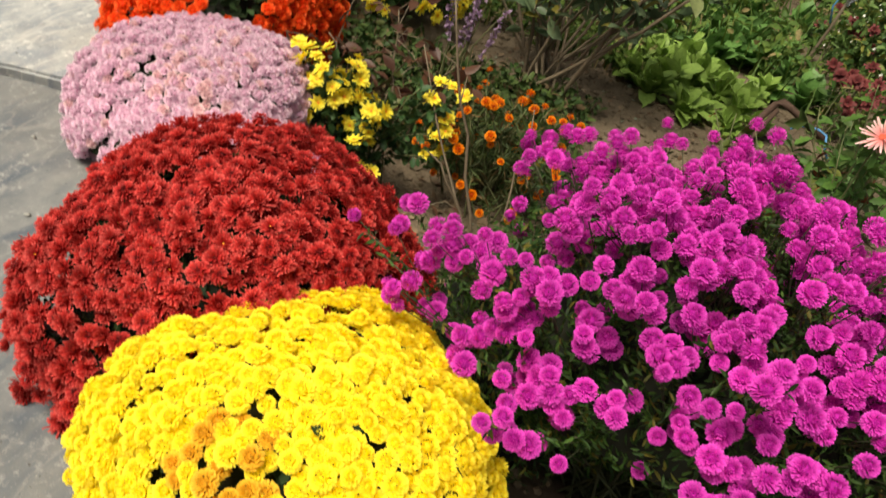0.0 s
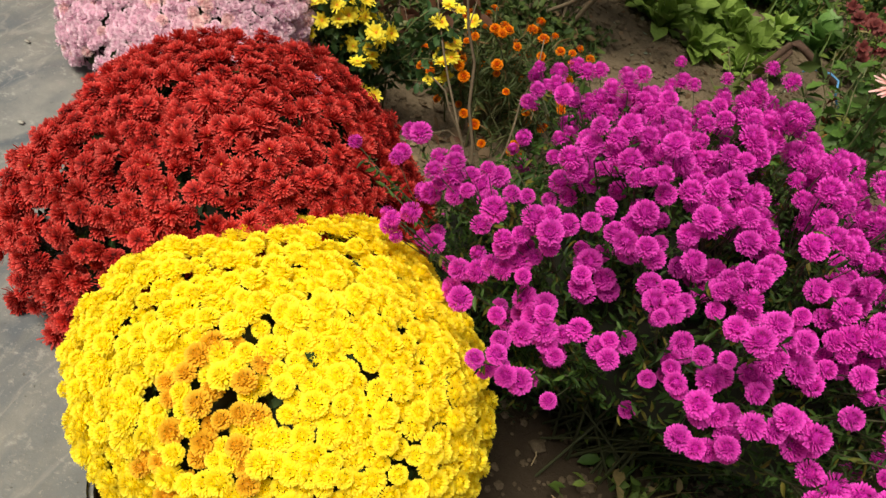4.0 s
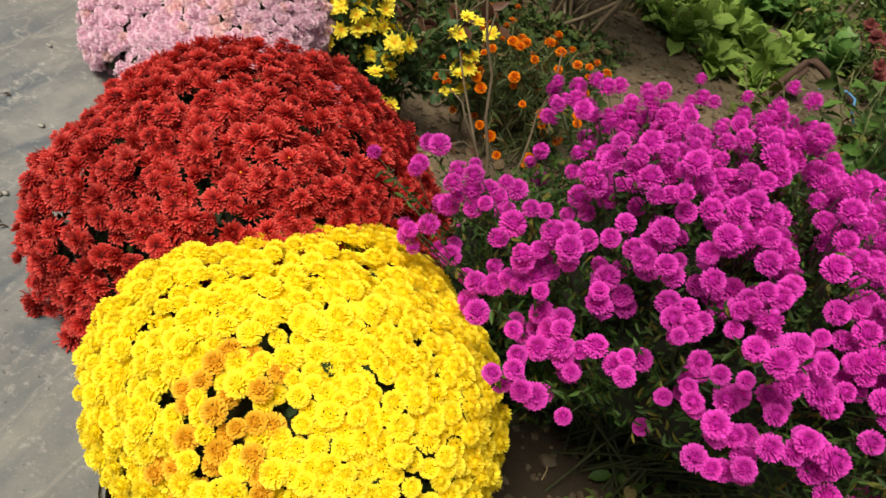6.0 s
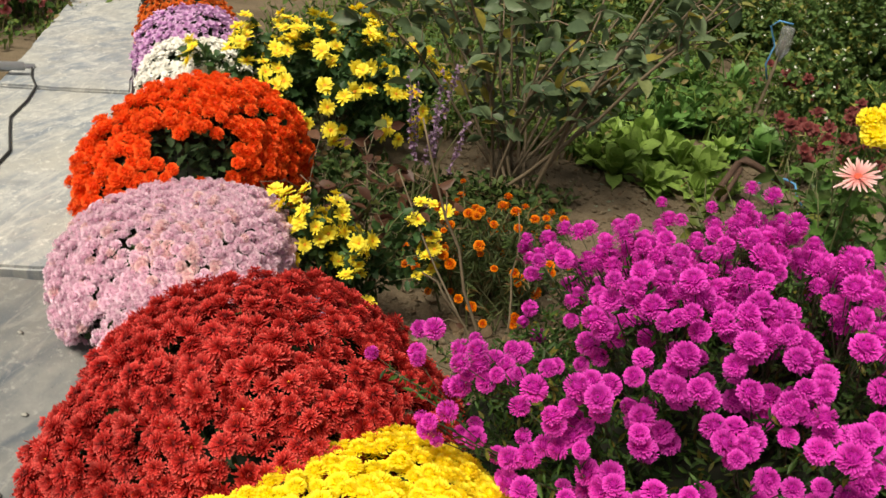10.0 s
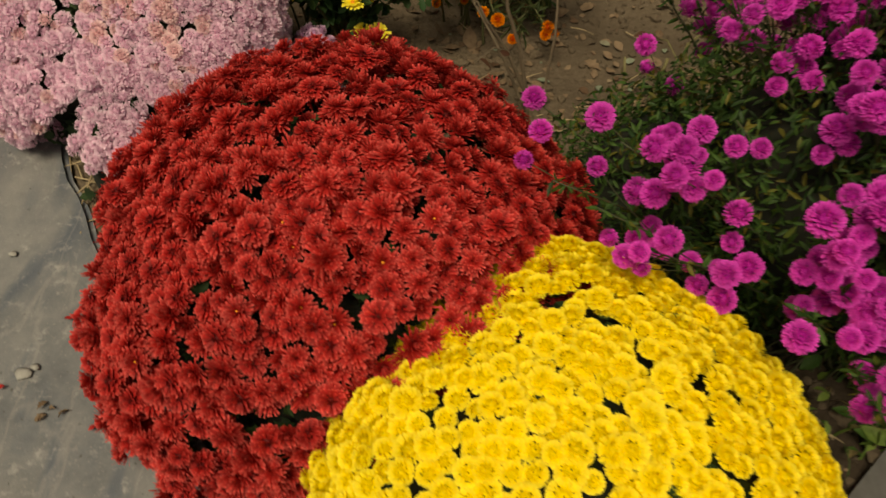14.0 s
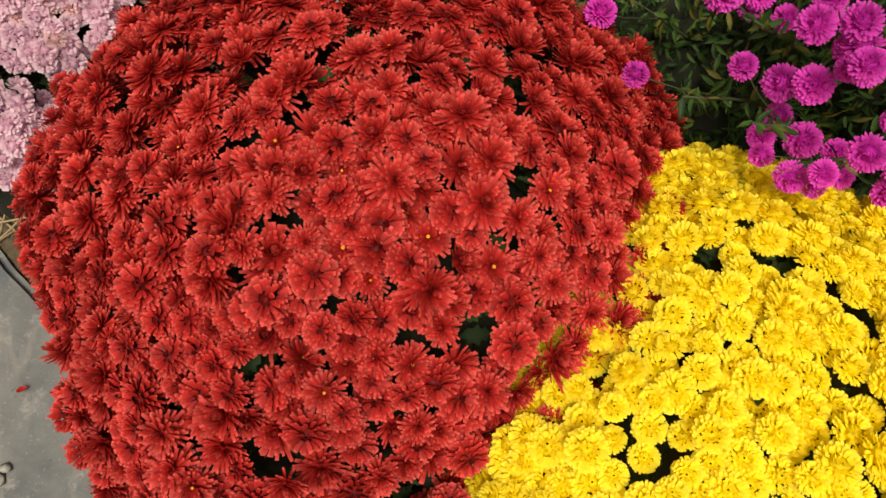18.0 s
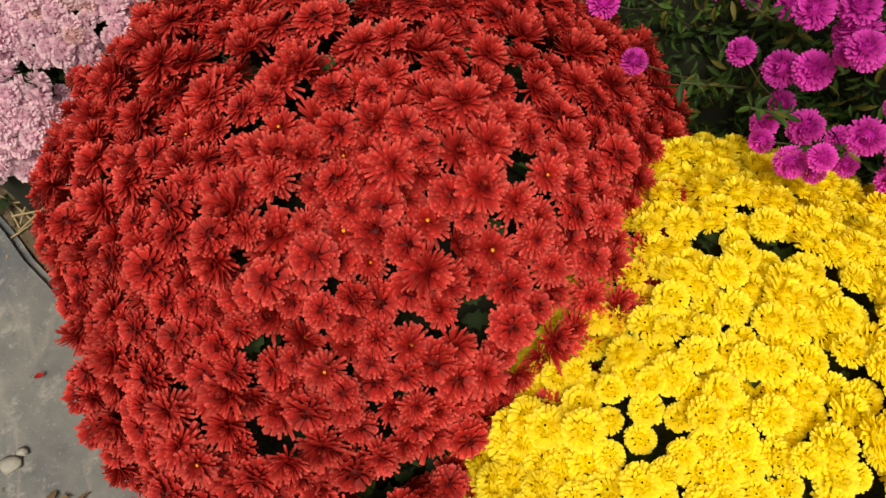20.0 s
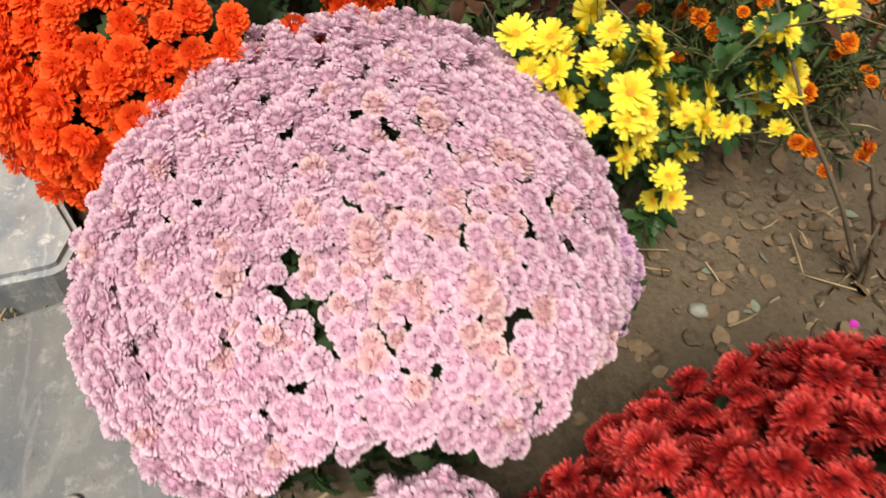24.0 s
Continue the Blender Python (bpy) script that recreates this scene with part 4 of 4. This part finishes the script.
def blades(name, label, places, height, seed, mat, width=0.006, lean=0.4, broad=None, leaf_size=0.045):
    rng = np.random.default_rng(seed)
    g = Geo()
    for x, y in places:
        h = height * rng.uniform(0.4, 1.3)
        z = ground_height(x, y)
        a = rng.uniform(0, 6.3)
        d = np.array([math.cos(a), math.sin(a), 0])
        sd = np.array([-d[1], d[0], 0])
        ln = lean * rng.uniform(0.2, 1.4)
        w = width * rng.uniform(0.6, 1.4)
        p0 = np.array([x, y, z - 0.01])
        vs = []
        for i in range(4):
            f = i / 3
            p = p0 + d * ln * h * f * f + np.array([0, 0, h * f * (1 - 0.25 * f)])
            ww = w * (1 - f * 0.9)
            vs += [p - sd * ww, p + sd * ww]
        g.add(vs, [(2 * i, 2 * i + 1, 2 * i + 3, 2 * i + 2) for i in range(3)])
        if broad:
            for _ in range(broad):
                f = rng.uniform(0.25, 1)
                p = p0 + d * ln * h * f * f + np.array([0, 0, h * f * (1 - 0.25 * f)])
                v = PLAIN.flat_v @ (frame_of(rng.normal(0, 0.7, 3) + np.array([0, 0, 1]), rng.uniform(0, 6.3)) * leaf_size * rng.uniform(0.5, 1.4)).T + p
                g.add(v, PLAIN.f, PLAIN.flat_a)
    return tagged(new(name, g.mesh(name, [mat])), label, "weeds", kind="stuff")


rng = np.random.default_rng(70)
pts = np.stack([rng.uniform(0.9, 7.5, 5200), rng.uniform(5.6, 15, 5200)], 1)
pts = pts[(pts[:, 0] > 1.35 + 0.2 * np.sin(pts[:, 1])) | (pts[:, 1] > 9)]
blades("weed_patch", "tangled green and straw-coloured weeds behind the beds", pts.tolist(), 0.32, 71, GRASS, 0.009, 0.5, 3, 0.07)
pts = np.stack([rng.uniform(-2.2, 1.4, 3600), rng.uniform(6.0, 15, 3600)], 1)
blades("weed_patch", "dense green weeds behind the rose bush", pts.tolist(), 0.42, 72, GRASS, 0.009, 0.5, 3, 0.07)
pts = np.stack([rng.uniform(-9, 9, 5000), rng.uniform(14, 30, 5000)], 1)
blades("weed_patch", "tall rough weeds at the far end of the garden", pts.tolist(), 0.9, 73, GRASS, 0.02, 0.4, 3, 0.12)
pts = np.stack([rng.normal(0.98, 0.09, 70), rng.normal(2.28, 0.1, 70)], 1)
blades("weed_patch", "yellowing green weed on the shaded soil", pts.tolist(), 0.14, 74, GRASS, 0.004, 0.6, 2)

pts = np.stack([rng.uniform(-1.7, 0.6, 1500), rng.uniform(5.3, 6.6, 1500)], 1)
blades("weed_patch", "low green weeds behind the lemon-yellow flowers", pts.tolist(), 0.2, 75, GRASS, 0.007, 0.5, 4)
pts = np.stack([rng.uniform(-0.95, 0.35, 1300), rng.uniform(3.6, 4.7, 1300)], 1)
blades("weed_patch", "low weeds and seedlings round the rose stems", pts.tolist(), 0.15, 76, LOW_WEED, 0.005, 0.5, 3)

# ---------------------------------------------------------------- right-hand bed
SPIDER = petal_material("salmon_petal", (0.7, 0.16, 0.14), (0.88, 0.6, 0.62))
RED_EYE = plain_material("red_flower_centre", (0.5, 0.04, 0.03), (0.7, 0.12, 0.05), 200)
RUSSET = petal_material("russet_petal", (0.08, 0.015, 0.018), (0.2, 0.045, 0.045))
spider_heads = [flower_geo(r0, [(20, 1.0, 6, 0), (18, 0.86, 24, 0.03)], 4, 0.5, 0.15, 0.2, 0.14, 0.1) for _ in range(3)]


def leafy_plant(name, label, x, y, tips, heads, size, mats, seed, leaf_mat, leaf=LOBED, leaf_size=0.07, per=26):
    """Upright stems with leaves all the way and one flower at each tip."""
    rng = np.random.default_rng(seed)
    top = tagged(new(name), label, "flower")
    shared = [h.mesh("flower", mats) for h in heads]
    lf = Geo()
    for tip, bloom in tips:
        g = Geo()
        a, b = np.array([x + rng.normal(0, 0.05), y + rng.normal(0, 0.05), -0.06]), np.array(tip, float)
        mid = (a + b) / 2 + rng.normal(0, 0.04, 3)
        pts = [(1 - t) ** 2 * a + 2 * t * (1 - t) * mid + t * t * b for t in np.linspace(0, 1, 7)]
        tube(g, pts, np.linspace(0.005, 0.002, 7), 5)
        part("stem", g.mesh("stem", [STEM]), top)
        for _ in range(per):
            t = rng.uniform(0.1, 0.97)
            i = min(5, int(t * 6))
            c = pts[i] + (pts[i + 1] - pts[i]) * (t * 6 - i)
            v = leaf.flat_v @ (frame_of(rng.normal(0, 0.6, 3) + np.array([0, 0, 1]), rng.uniform(0, 6.3)) * leaf_size * rng.uniform(0.6, 1.3)).T + c
            lf.add(v, leaf.f, leaf.flat_a)
        if bloom:
            part("flower", shared[rng.integers(len(shared))], top).matrix_local = Matrix(matrix4(b, frame_of(np.array([-0.25, -0.75, 0.75]) + rng.normal(0, 0.15, 3), rng.uniform(0, 6)), size * 0.5).tolist())
    tagged(part("foliage", lf.mesh("foliage", [leaf_mat]), top), kind="stuff")
    return top


rr = random.Random(12)
leafy_plant("spider_chrysanthemum", "salmon-pink spider chrysanthemum with a red centre among green leaves", 1.36, 3.78,
            [((1.25, 3.66, 0.70), True)] + [((1.36 + rr.uniform(-0.3, 0.35), 3.75 + rr.uniform(-0.25, 0.3), rr.uniform(0.3, 0.62)), False) for _ in range(13)],
            spider_heads, 0.125, [SPIDER, RED_EYE], 91, FRESH)
leafy_plant("golden_chrysanthemum", "golden-yellow chrysanthemum on upright leafy stems", 1.42, 3.98,
            [((1.27, 3.72, 0.83), True), ((1.30, 3.74, 0.90), True), ((1.25, 3.75, 0.87), True), ((1.36, 3.8, 0.8), True)] + [((1.4 + rr.uniform(-0.15, 0.3), 4.0 + rr.uniform(-0.2, 0.2), rr.uniform(0.4, 0.75)), False) for _ in range(8)],
            orange_heads, 0.085, [YELLOW, EYE], 92, FRESH)
leafy_plant("strawberry_plant", "green and autumn-coloured low leafy plant", 1.15, 4.3,
            [((1.15 + rr.uniform(-0.35, 0.35), 4.3 + rr.uniform(-0.3, 0.4), rr.uniform(0.05, 0.32)), False) for _ in range(22)], spider_heads, 0.05, [RUSSET, EYE], 93,
            leaf_material("autumn_leaf", (0.05, 0.08, 0.02), (0.14, 0.15, 0.03), 0.5, 0.2, (0.28, 0.1, 0.03)), OVAL, 0.08, 12)
for k, (x, y) in enumerate([(1.55, 5.6), (1.75, 5.75), (1.62, 6.0), (1.95, 5.5), (2.1, 6.4), (1.9, 7.0), (1.7, 7.4)]):
    leafy_plant("russet_flower", "faded russet flower with dry leaves", x, y,
                [((x + rr.uniform(-0.16, 0.16), y + rr.uniform(-0.12, 0.12), rr.uniform(0.14, 0.34)), True) for _ in range(7)],
                small_heads, 0.075, [RUSSET, EYE], 100 + k, GRASS, NARROW, 0.08, 8)

leafy_plant("strawberry_plant", "green and reddish low leafy plant beside the stake", 1.5, 4.75,
            [((1.5 + rr.uniform(-0.3, 0.35), 4.75 + rr.uniform(-0.3, 0.4), rr.uniform(0.05, 0.4)), False) for _ in range(24)], spider_heads, 0.05, [RUSSET, EYE], 94,
            leaf_material("reddening_leaf", (0.035, 0.07, 0.02), (0.09, 0.14, 0.04), 0.5, 0.2, (0.2, 0.05, 0.03)), OVAL, 0.085, 14)

# leafy shrubs behind the right-hand bed
SHRUB = leaf_material("shrub_leaf", (0.05, 0.11, 0.03), (0.18, 0.28, 0.08), 0.5, 0.3, (0.3, 0.3, 0.07))
for k, (x, y, z, a, b, c, leaves) in enumerate([(2.0, 7.1, 0.1, 0.42, 0.5, 0.4, 60), (2.75, 8.9, 0.2, 0.8, 0.8, 0.75, 130), (1.75, 9.4, 0.15, 0.55, 0.5, 0.5, 90), (2.5, 6.7, 0.1, 0.35, 0.4, 0.4, 60)]):
    spray_bush("garden_shrub", "green leafy shrub dotted with tiny white flowers", (x, y, z, a, b, c, 0.2), (x, y, -0.04), 0.15,
               small_heads, 0.016, [WHITE, EYE], 140 + k, 0.06, PLAIN, SHRUB, 0.06, leaves, seed_heads=(0, 3), gather=0.07, loose=0.07, singles=60)
for k, (x, y, z, a, b, c) in enumerate([(1.0, 9.3, 0.2, 0.6, 0.5, 0.55), (-0.2, 7.6, 0.15, 0.7, 0.5, 0.6), (0.45, 10.6, 0.2, 0.8, 0.6, 0.7)]):
    spray_bush("garden_shrub", "tall yellowing green shrub behind the vegetables", (x, y, z, a, b, c, 0.0), (x, y, -0.04), 0.2,
               small_heads, 0.03, [LEMON, EYE], 150 + k, 0.06, PLAIN, SHRUB, 0.075, 110, seed_heads=(0, 2), gather=0.07, loose=0.09, singles=40)

# bent rusty stake with blue twine
IRON = plain_material("rusty_iron", (0.05, 0.03, 0.022), (0.11, 0.06, 0.04), 70, 0.8, 0.5, 0.2)
TWINE = plain_material("blue_twine", (0.05, 0.22, 0.5), (0.12, 0.35, 0.65), 150, 0.7)
g = Geo()
tube(g, [(1.04, 4.98, -0.1), (1.10, 5.08, 0.05), (1.18, 5.2, 0.18), (1.21, 5.22, 0.2), (1.26, 5.22, 0.185), (1.48, 5.2, 0.1)], [0.02, 0.02, 0.02, 0.021, 0.02, 0.019], 6)
tube(g, [(1.09, 4.95, -0.1), (1.14, 5.06, 0.05), (1.2, 5.18, 0.165)], [0.014, 0.014, 0.013], 5)
stake = tagged(new("garden_stake", g.mesh("garden_stake", [IRON])), "bent rusty iron garden stake stuck in the soil", "stake")
g = Geo()
tube(g, [(1.27, 5.0, 0.16), (1.30, 4.95, 0.21), (1.36, 4.9, 0.24), (1.41, 4.9, 0.225), (1.43, 4.85, 0.17), (1.5, 4.75, 0.11), (1.56, 4.6, 0.05), (1.62, 4.5, -0.02)], [0.006] * 8, 5)
tagged(new("twine", g.mesh("twine", [TWINE])), "blue plastic twine tied to the iron stake", "twine")

# a clear plastic bottle upturned on a stick, tied with blue twine
CLEAR = plain_material("clear_plastic", (0.5, 0.52, 0.53), (0.65, 0.67, 0.68), 40, 0.15, 0.1)
CLEAR.node_tree.nodes["Principled BSDF"].inputs["Transmission Weight"].default_value = 0.75
bottle = tagged(new("plastic_bottle"), "crumpled clear plastic bottle upturned on a stick", "bottle")
bottle.location = (1.48, 6.5, -0.08)
g = Geo()
tube(g, [(0, 0, 0.58), (0, 0, 0.6), (0, 0, 0.64), (0.004, 0, 0.7), (0, 0.004, 0.76), (0, 0, 0.8)], [0.014, 0.016, 0.042, 0.045, 0.043, 0.038], 10)
part("body", g.mesh("body", [CLEAR]), bottle)
g = Geo()
tube(g, [(-0.06, 0, 0), (-0.02, 0, 0.4), (0, 0, 0.72)], [0.012, 0.011, 0.01], 6)
part("stick", g.mesh("stick", [WOOD]), bottle)
g = Geo()
tube(g, [(1.42, 6.45, 0.6), (1.36, 6.45, 0.72), (1.4, 6.45, 0.76), (1.49, 6.45, 0.75)], [0.006] * 4, 5)
tube(g, [(1.42, 6.45, 0.6), (1.4, 6.45, 0.48), (1.44, 6.47, 0.38)], [0.006] * 3, 5)
tagged(new("twine", g.mesh("twine", [TWINE])), "blue plastic twine tied round the bottle", "twine")

# ---------------------------------------------------------------- litter on the soil
DRYLEAF = leaf_material("dry_leaf", (0.09, 0.05, 0.028), (0.3, 0.22, 0.14), 0.75, 0.1, (0.2, 0.24, 0.17))
STRAW = plain_material("straw", (0.3, 0.22, 0.12), (0.42, 0.34, 0.2), 80, 0.8)
rng = np.random.default_rng(110)
leaves_at = np.concatenate([np.stack([rng.normal(0.25, 0.4, 150), rng.normal(3.3, 0.25, 150)], 1), np.stack([rng.uniform(-0.3, 1.2, 140), rng.uniform(2.4, 5.2, 140)], 1), np.stack([rng.uniform(0.45, 1.3, 40), rng.uniform(1.5, 2.1, 40)], 1), np.stack([rng.uniform(-0.4, 1.4, 1300), rng.uniform(2.6, 5.4, 1300)], 1)])
for k, (x, y) in enumerate(leaves_at[:140]):
    g = Geo()
    c = np.array([x, y, ground_height(x, y) + 0.008])
    lf = OVAL if k % 3 else LOBED
    v = lf.flat_v * np.array([1, 1.2, rng.uniform(-1.5, 1.5)])
    g.add(v @ (frame_of(rng.normal(0, 0.25, 3) + np.array([0, 0, 1]), rng.uniform(0, 6.3)) * 0.055 * rng.uniform(0.5, 1.25)).T + c, lf.f, lf.flat_a)
    tagged(new("dry_leaf", g.mesh("dry_leaf", [DRYLEAF])), "curled dry brown leaf fallen on the soil", "leaf", "fallen leaves")
g = Geo()
for x, y in leaves_at[140:]:
    c = np.array([x, y, ground_height(x, y) + 0.006])
    v = OVAL.flat_v * np.array([1, 1.2, rng.uniform(-1.2, 1.2)])
    g.add(v @ (frame_of(rng.normal(0, 0.3, 3) + np.array([0, 0, 1]), rng.uniform(0, 6.3)) * 0.03 * rng.uniform(0.2, 1.4)).T + c, OVAL.f, OVAL.flat_a)
tagged(new("leaf_litter", g.mesh("leaf_litter", [DRYLEAF])), "small dry leaf litter scattered over the soil", "leaf litter", kind="stuff")

# clods
g = Geo()
ico = bmesh.new()
bmesh.ops.create_icosphere(ico, subdivisions=1, radius=1)
cv = np.array([v.co[:] for v in ico.verts])
cf = [tuple(v.index for v in f.verts) for f in ico.faces]
ico.free()
spots = np.concatenate([np.stack([rng.uniform(0.4, 1.3, 700), rng.uniform(1.3, 2.4, 700)], 1), np.stack([rng.uniform(-0.4, 1.8, 5200), rng.uniform(2.4, 5.8, 5200)], 1), np.stack([rng.uniform(-0.95, -0.5, 150), rng.uniform(2.35, 2.75, 150)], 1)])
for x, y in spots:
    r = 0.005 + 0.02 * rng.random() ** 4
    v = cv * (1 + rng.normal(0, 0.18, (len(cv), 1))) * np.array([1, 1, 0.7]) * r
    g.add(v @ frame_of((0, 0, 1), rng.uniform(0, 6)).T + np.array([x, y, ground_height(x, y) + r * 0.2]), cf)
tagged(new("soil_clods", g.mesh("soil_clods", [SOIL], False)), "crumbled dry soil clods", "clods", kind="stuff")

# straw and twigs
g = Geo()
for (cx, cy, sx, sy, n) in ((-0.78, 2.55, 0.09, 0.07, 40), (-1.3, 3.0, 0.12, 0.03, 26), (0.8, 1.8, 0.25, 0.25, 40), (0.35, 3.1, 0.3, 0.2, 50)):
    for _ in range(n):
        x, y = cx + rng.normal(0, sx), cy + rng.normal(0, sy)
        a, ln = rng.uniform(0, 6.3), rng.uniform(0.03, 0.13)
        z = ground_height(x, y) + 0.008 + 0.02 * rng.random()
        d = np.array([math.cos(a), math.sin(a), rng.normal(0, 0.12)])
        p = np.array([x, y, z])
        tube(g, [p - d * ln / 2, p + rng.normal(0, 0.004, 3), p + d * ln / 2], [0.0022, 0.002, 0.0012], 4)
tagged(new("straw_litter", g.mesh("straw_litter", [STRAW])), "dry straw and twigs on the soil", "straw", kind="stuff")

def fallen_petal(x, y, z, size, mat, label):
    g = Geo()
    g.add(OVAL.flat_v @ (frame_of((rng.normal(0, 0.2), rng.normal(0, 0.2), 1), rng.uniform(0, 6)) * size).T + np.array([x, y, z]), OVAL.f, OVAL.flat_a)
    tagged(new("fallen_petal", g.mesh("fallen_petal", [mat])), label, "petal", "fallen petals")


for x, y in [(0.165, 2.97), (0.22, 2.94)]:
    fallen_petal(x, y, ground_height(x, y) + 0.012, 0.035, MAGENTA, "fallen pink petal on the bare soil")
for x, y in [(1.02, 2.15), (0.95, 2.08), (1.1, 2.1), (1.08, 2.02), (1.16, 2.08), (1.0, 1.97), (1.2, 2.0), (1.12, 1.92)]:
    fallen_petal(x, y, 0.008, 0.02, MAGENTA, "fallen magenta petal on the plastic sheet")
for x, y in [(-0.70, 2.22), (-0.745, 2.23), (-0.665, 2.16), (-0.80, 2.08), (-0.62, 2.02)]:
    fallen_petal(x, y, PATH_TOP + 0.009, 0.016, RED, "fallen dark red petal on the concrete")

# dry debris on the path
for k, (x, y) in enumerate([(-0.712, 2.033), (-0.70, 2.045), (-0.722, 2.02), (-0.69, 2.03), (-0.73, 2.04), (-1.05, 2.4)]):
    g = Geo()
    v = LOBED.flat_v * np.array([1, 1, 2.5])
    g.add(v @ (frame_of((rng.normal(0, 0.5), rng.normal(0, 0.5), 1), rng.uniform(0, 6)) * 0.022).T + np.array([x, y, PATH_TOP + 0.008]), LOBED.f, LOBED.flat_a)
    tagged(new("dry_leaf", g.mesh("dry_leaf", [DRYLEAF])), "crumpled dry leaf scrap on the concrete path", "leaf", "fallen leaves")

# splashes of dried mortar on the path
MORTAR = plain_material("dried_mortar", (0.26, 0.26, 0.24), (0.4, 0.4, 0.37), 90)
for x, y, w in [(-0.779, 2.111, 0.018), (-0.765, 2.125, 0.009), (-0.896, 2.373, 0.01), (-1.15, 2.67, 0.011)]:
    g = Geo()
    v = cv * (1 + rng.normal(0, 0.25, (len(cv), 1))) * np.array([1, 0.7, 0.15]) * w
    g.add(v + np.array([x, y, PATH_TOP + 0.004]), cf)
    tagged(new("mortar_splash", g.mesh("mortar_splash", [MORTAR])), "pale splash of dried mortar on the concrete path", "mortar", "mortar splashes")

# pebble beside the pink ball
g = Geo()
g.add(cv * np.array([0.026, 0.02, 0.013]) + np.array([-0.125, 3.01, ground_height(-0.125, 3.01) + 0.006]), cf)
tagged(new("pebble", g.mesh("pebble", [plain_material("grey_green_stone", (0.2, 0.21, 0.17), (0.28, 0.28, 0.23), 90)])), "smooth grey-green pebble lying on the soil", "stone")

# a pane of clear plastic lying on the soil
SHEET = plain_material("cloudy_plastic", (0.085, 0.085, 0.082), (0.13, 0.13, 0.125), 30, 0.2, 0.1)
bm = bmesh.new()
corners = [(1.125, 2.30), (0.70, 1.90), (1.05, 1.45), (1.55, 1.9)]
vs = [bm.verts.new((x, y, 0.0)) for x, y in corners]
f = bm.faces.new(vs)
if f.normal.z < 0:
    bmesh.ops.reverse_faces(bm, faces=[f])
r = bmesh.ops.extrude_face_region(bm, geom=list(bm.faces))
bmesh.ops.translate(bm, verts=[v for v in r["geom"] if isinstance(v, bmesh.types.BMVert)], vec=(0, 0, -0.006))
bmesh.ops.recalc_face_normals(bm, faces=bm.faces)
me = bpy.data.meshes.new("plastic_sheet")
bm.to_mesh(me)
bm.free()
me.materials.append(SHEET)
tagged(new("plastic_sheet", me), "stiff grey cloudy plastic sheet lying on the soil", "sheet")

# ---------------------------------------------------------------- across the path
PIPE = plain_material("galvanised_pipe", (0.45, 0.47, 0.5), (0.55, 0.57, 0.6), 30, 0.4, 0.1, 0.6)
RUBBER = plain_material("black_cable", (0.02, 0.02, 0.022), (0.04, 0.04, 0.04), 60, 0.6)
for a, b in (((-3.5, 4.55, 0.05), (-2.88, 4.9, 0.06)), ((-3.5, 4.37, 0.1), (-2.83, 4.76, 0.11)), ((-3.4, 4.2, 0.03), (-3.0, 4.65, 0.04))):
    g = Geo()
    tube(g, [a, b], [0.026, 0.026], 10)
    tagged(new("metal_pipe", g.mesh("metal_pipe", [PIPE])), "grey metal pipe lying beside the path", "pipe", "pipes by the path")
g = Geo()
way_pts = [(-2.87, 4.87), (-2.77, 4.74), (-2.63, 4.6), (-2.51, 4.38), (-2.41, 4.14), (-2.28, 3.98), (-2.12, 3.79), (-2.0, 3.5), (-1.95, 3.1)]
tube(g, [(x, y, PATH_TOP + 0.008) for x, y in way_pts], [0.006] * len(way_pts), 6)
tagged(new("cable", g.mesh("cable", [RUBBER])), "black cable lying across the concrete path", "cable")
ROSY = petal_material("rose_red_petal", (0.4, 0.06, 0.05), (0.65, 0.22, 0.24))
rr = random.Random(17)
for k, (x, y) in enumerate([(-4.2, 6.1), (-4.6, 6.6), (-5.1, 6.5), (-4.9, 7.4), (-5.6, 7.6)]):
    spray_bush("autumn_chrysanthemum", "dusky red and pink chrysanthemum across the path", (x, y, 0.2, 0.35, 0.35, 0.35, 0.0), (x, y, -0.04), 0.13,
               small_heads, 0.075, [ROSY, EYE], 120 + k, 0.1, LOBED, FRESH, 0.08, 20, seed_heads=(1, 5), gather=0.07, singles=60)
pts = np.array([(-3.4 - 0.5 * u - 3.5 * v, 4.6 + 4.5 * u + 1.0 * v) for u, v in np.random.default_rng(130).random((2600, 2))])
blades("weed_patch", "low green growth across the path", pts.tolist(), 0.16, 131, GRASS, 0.008, 0.5, 3)
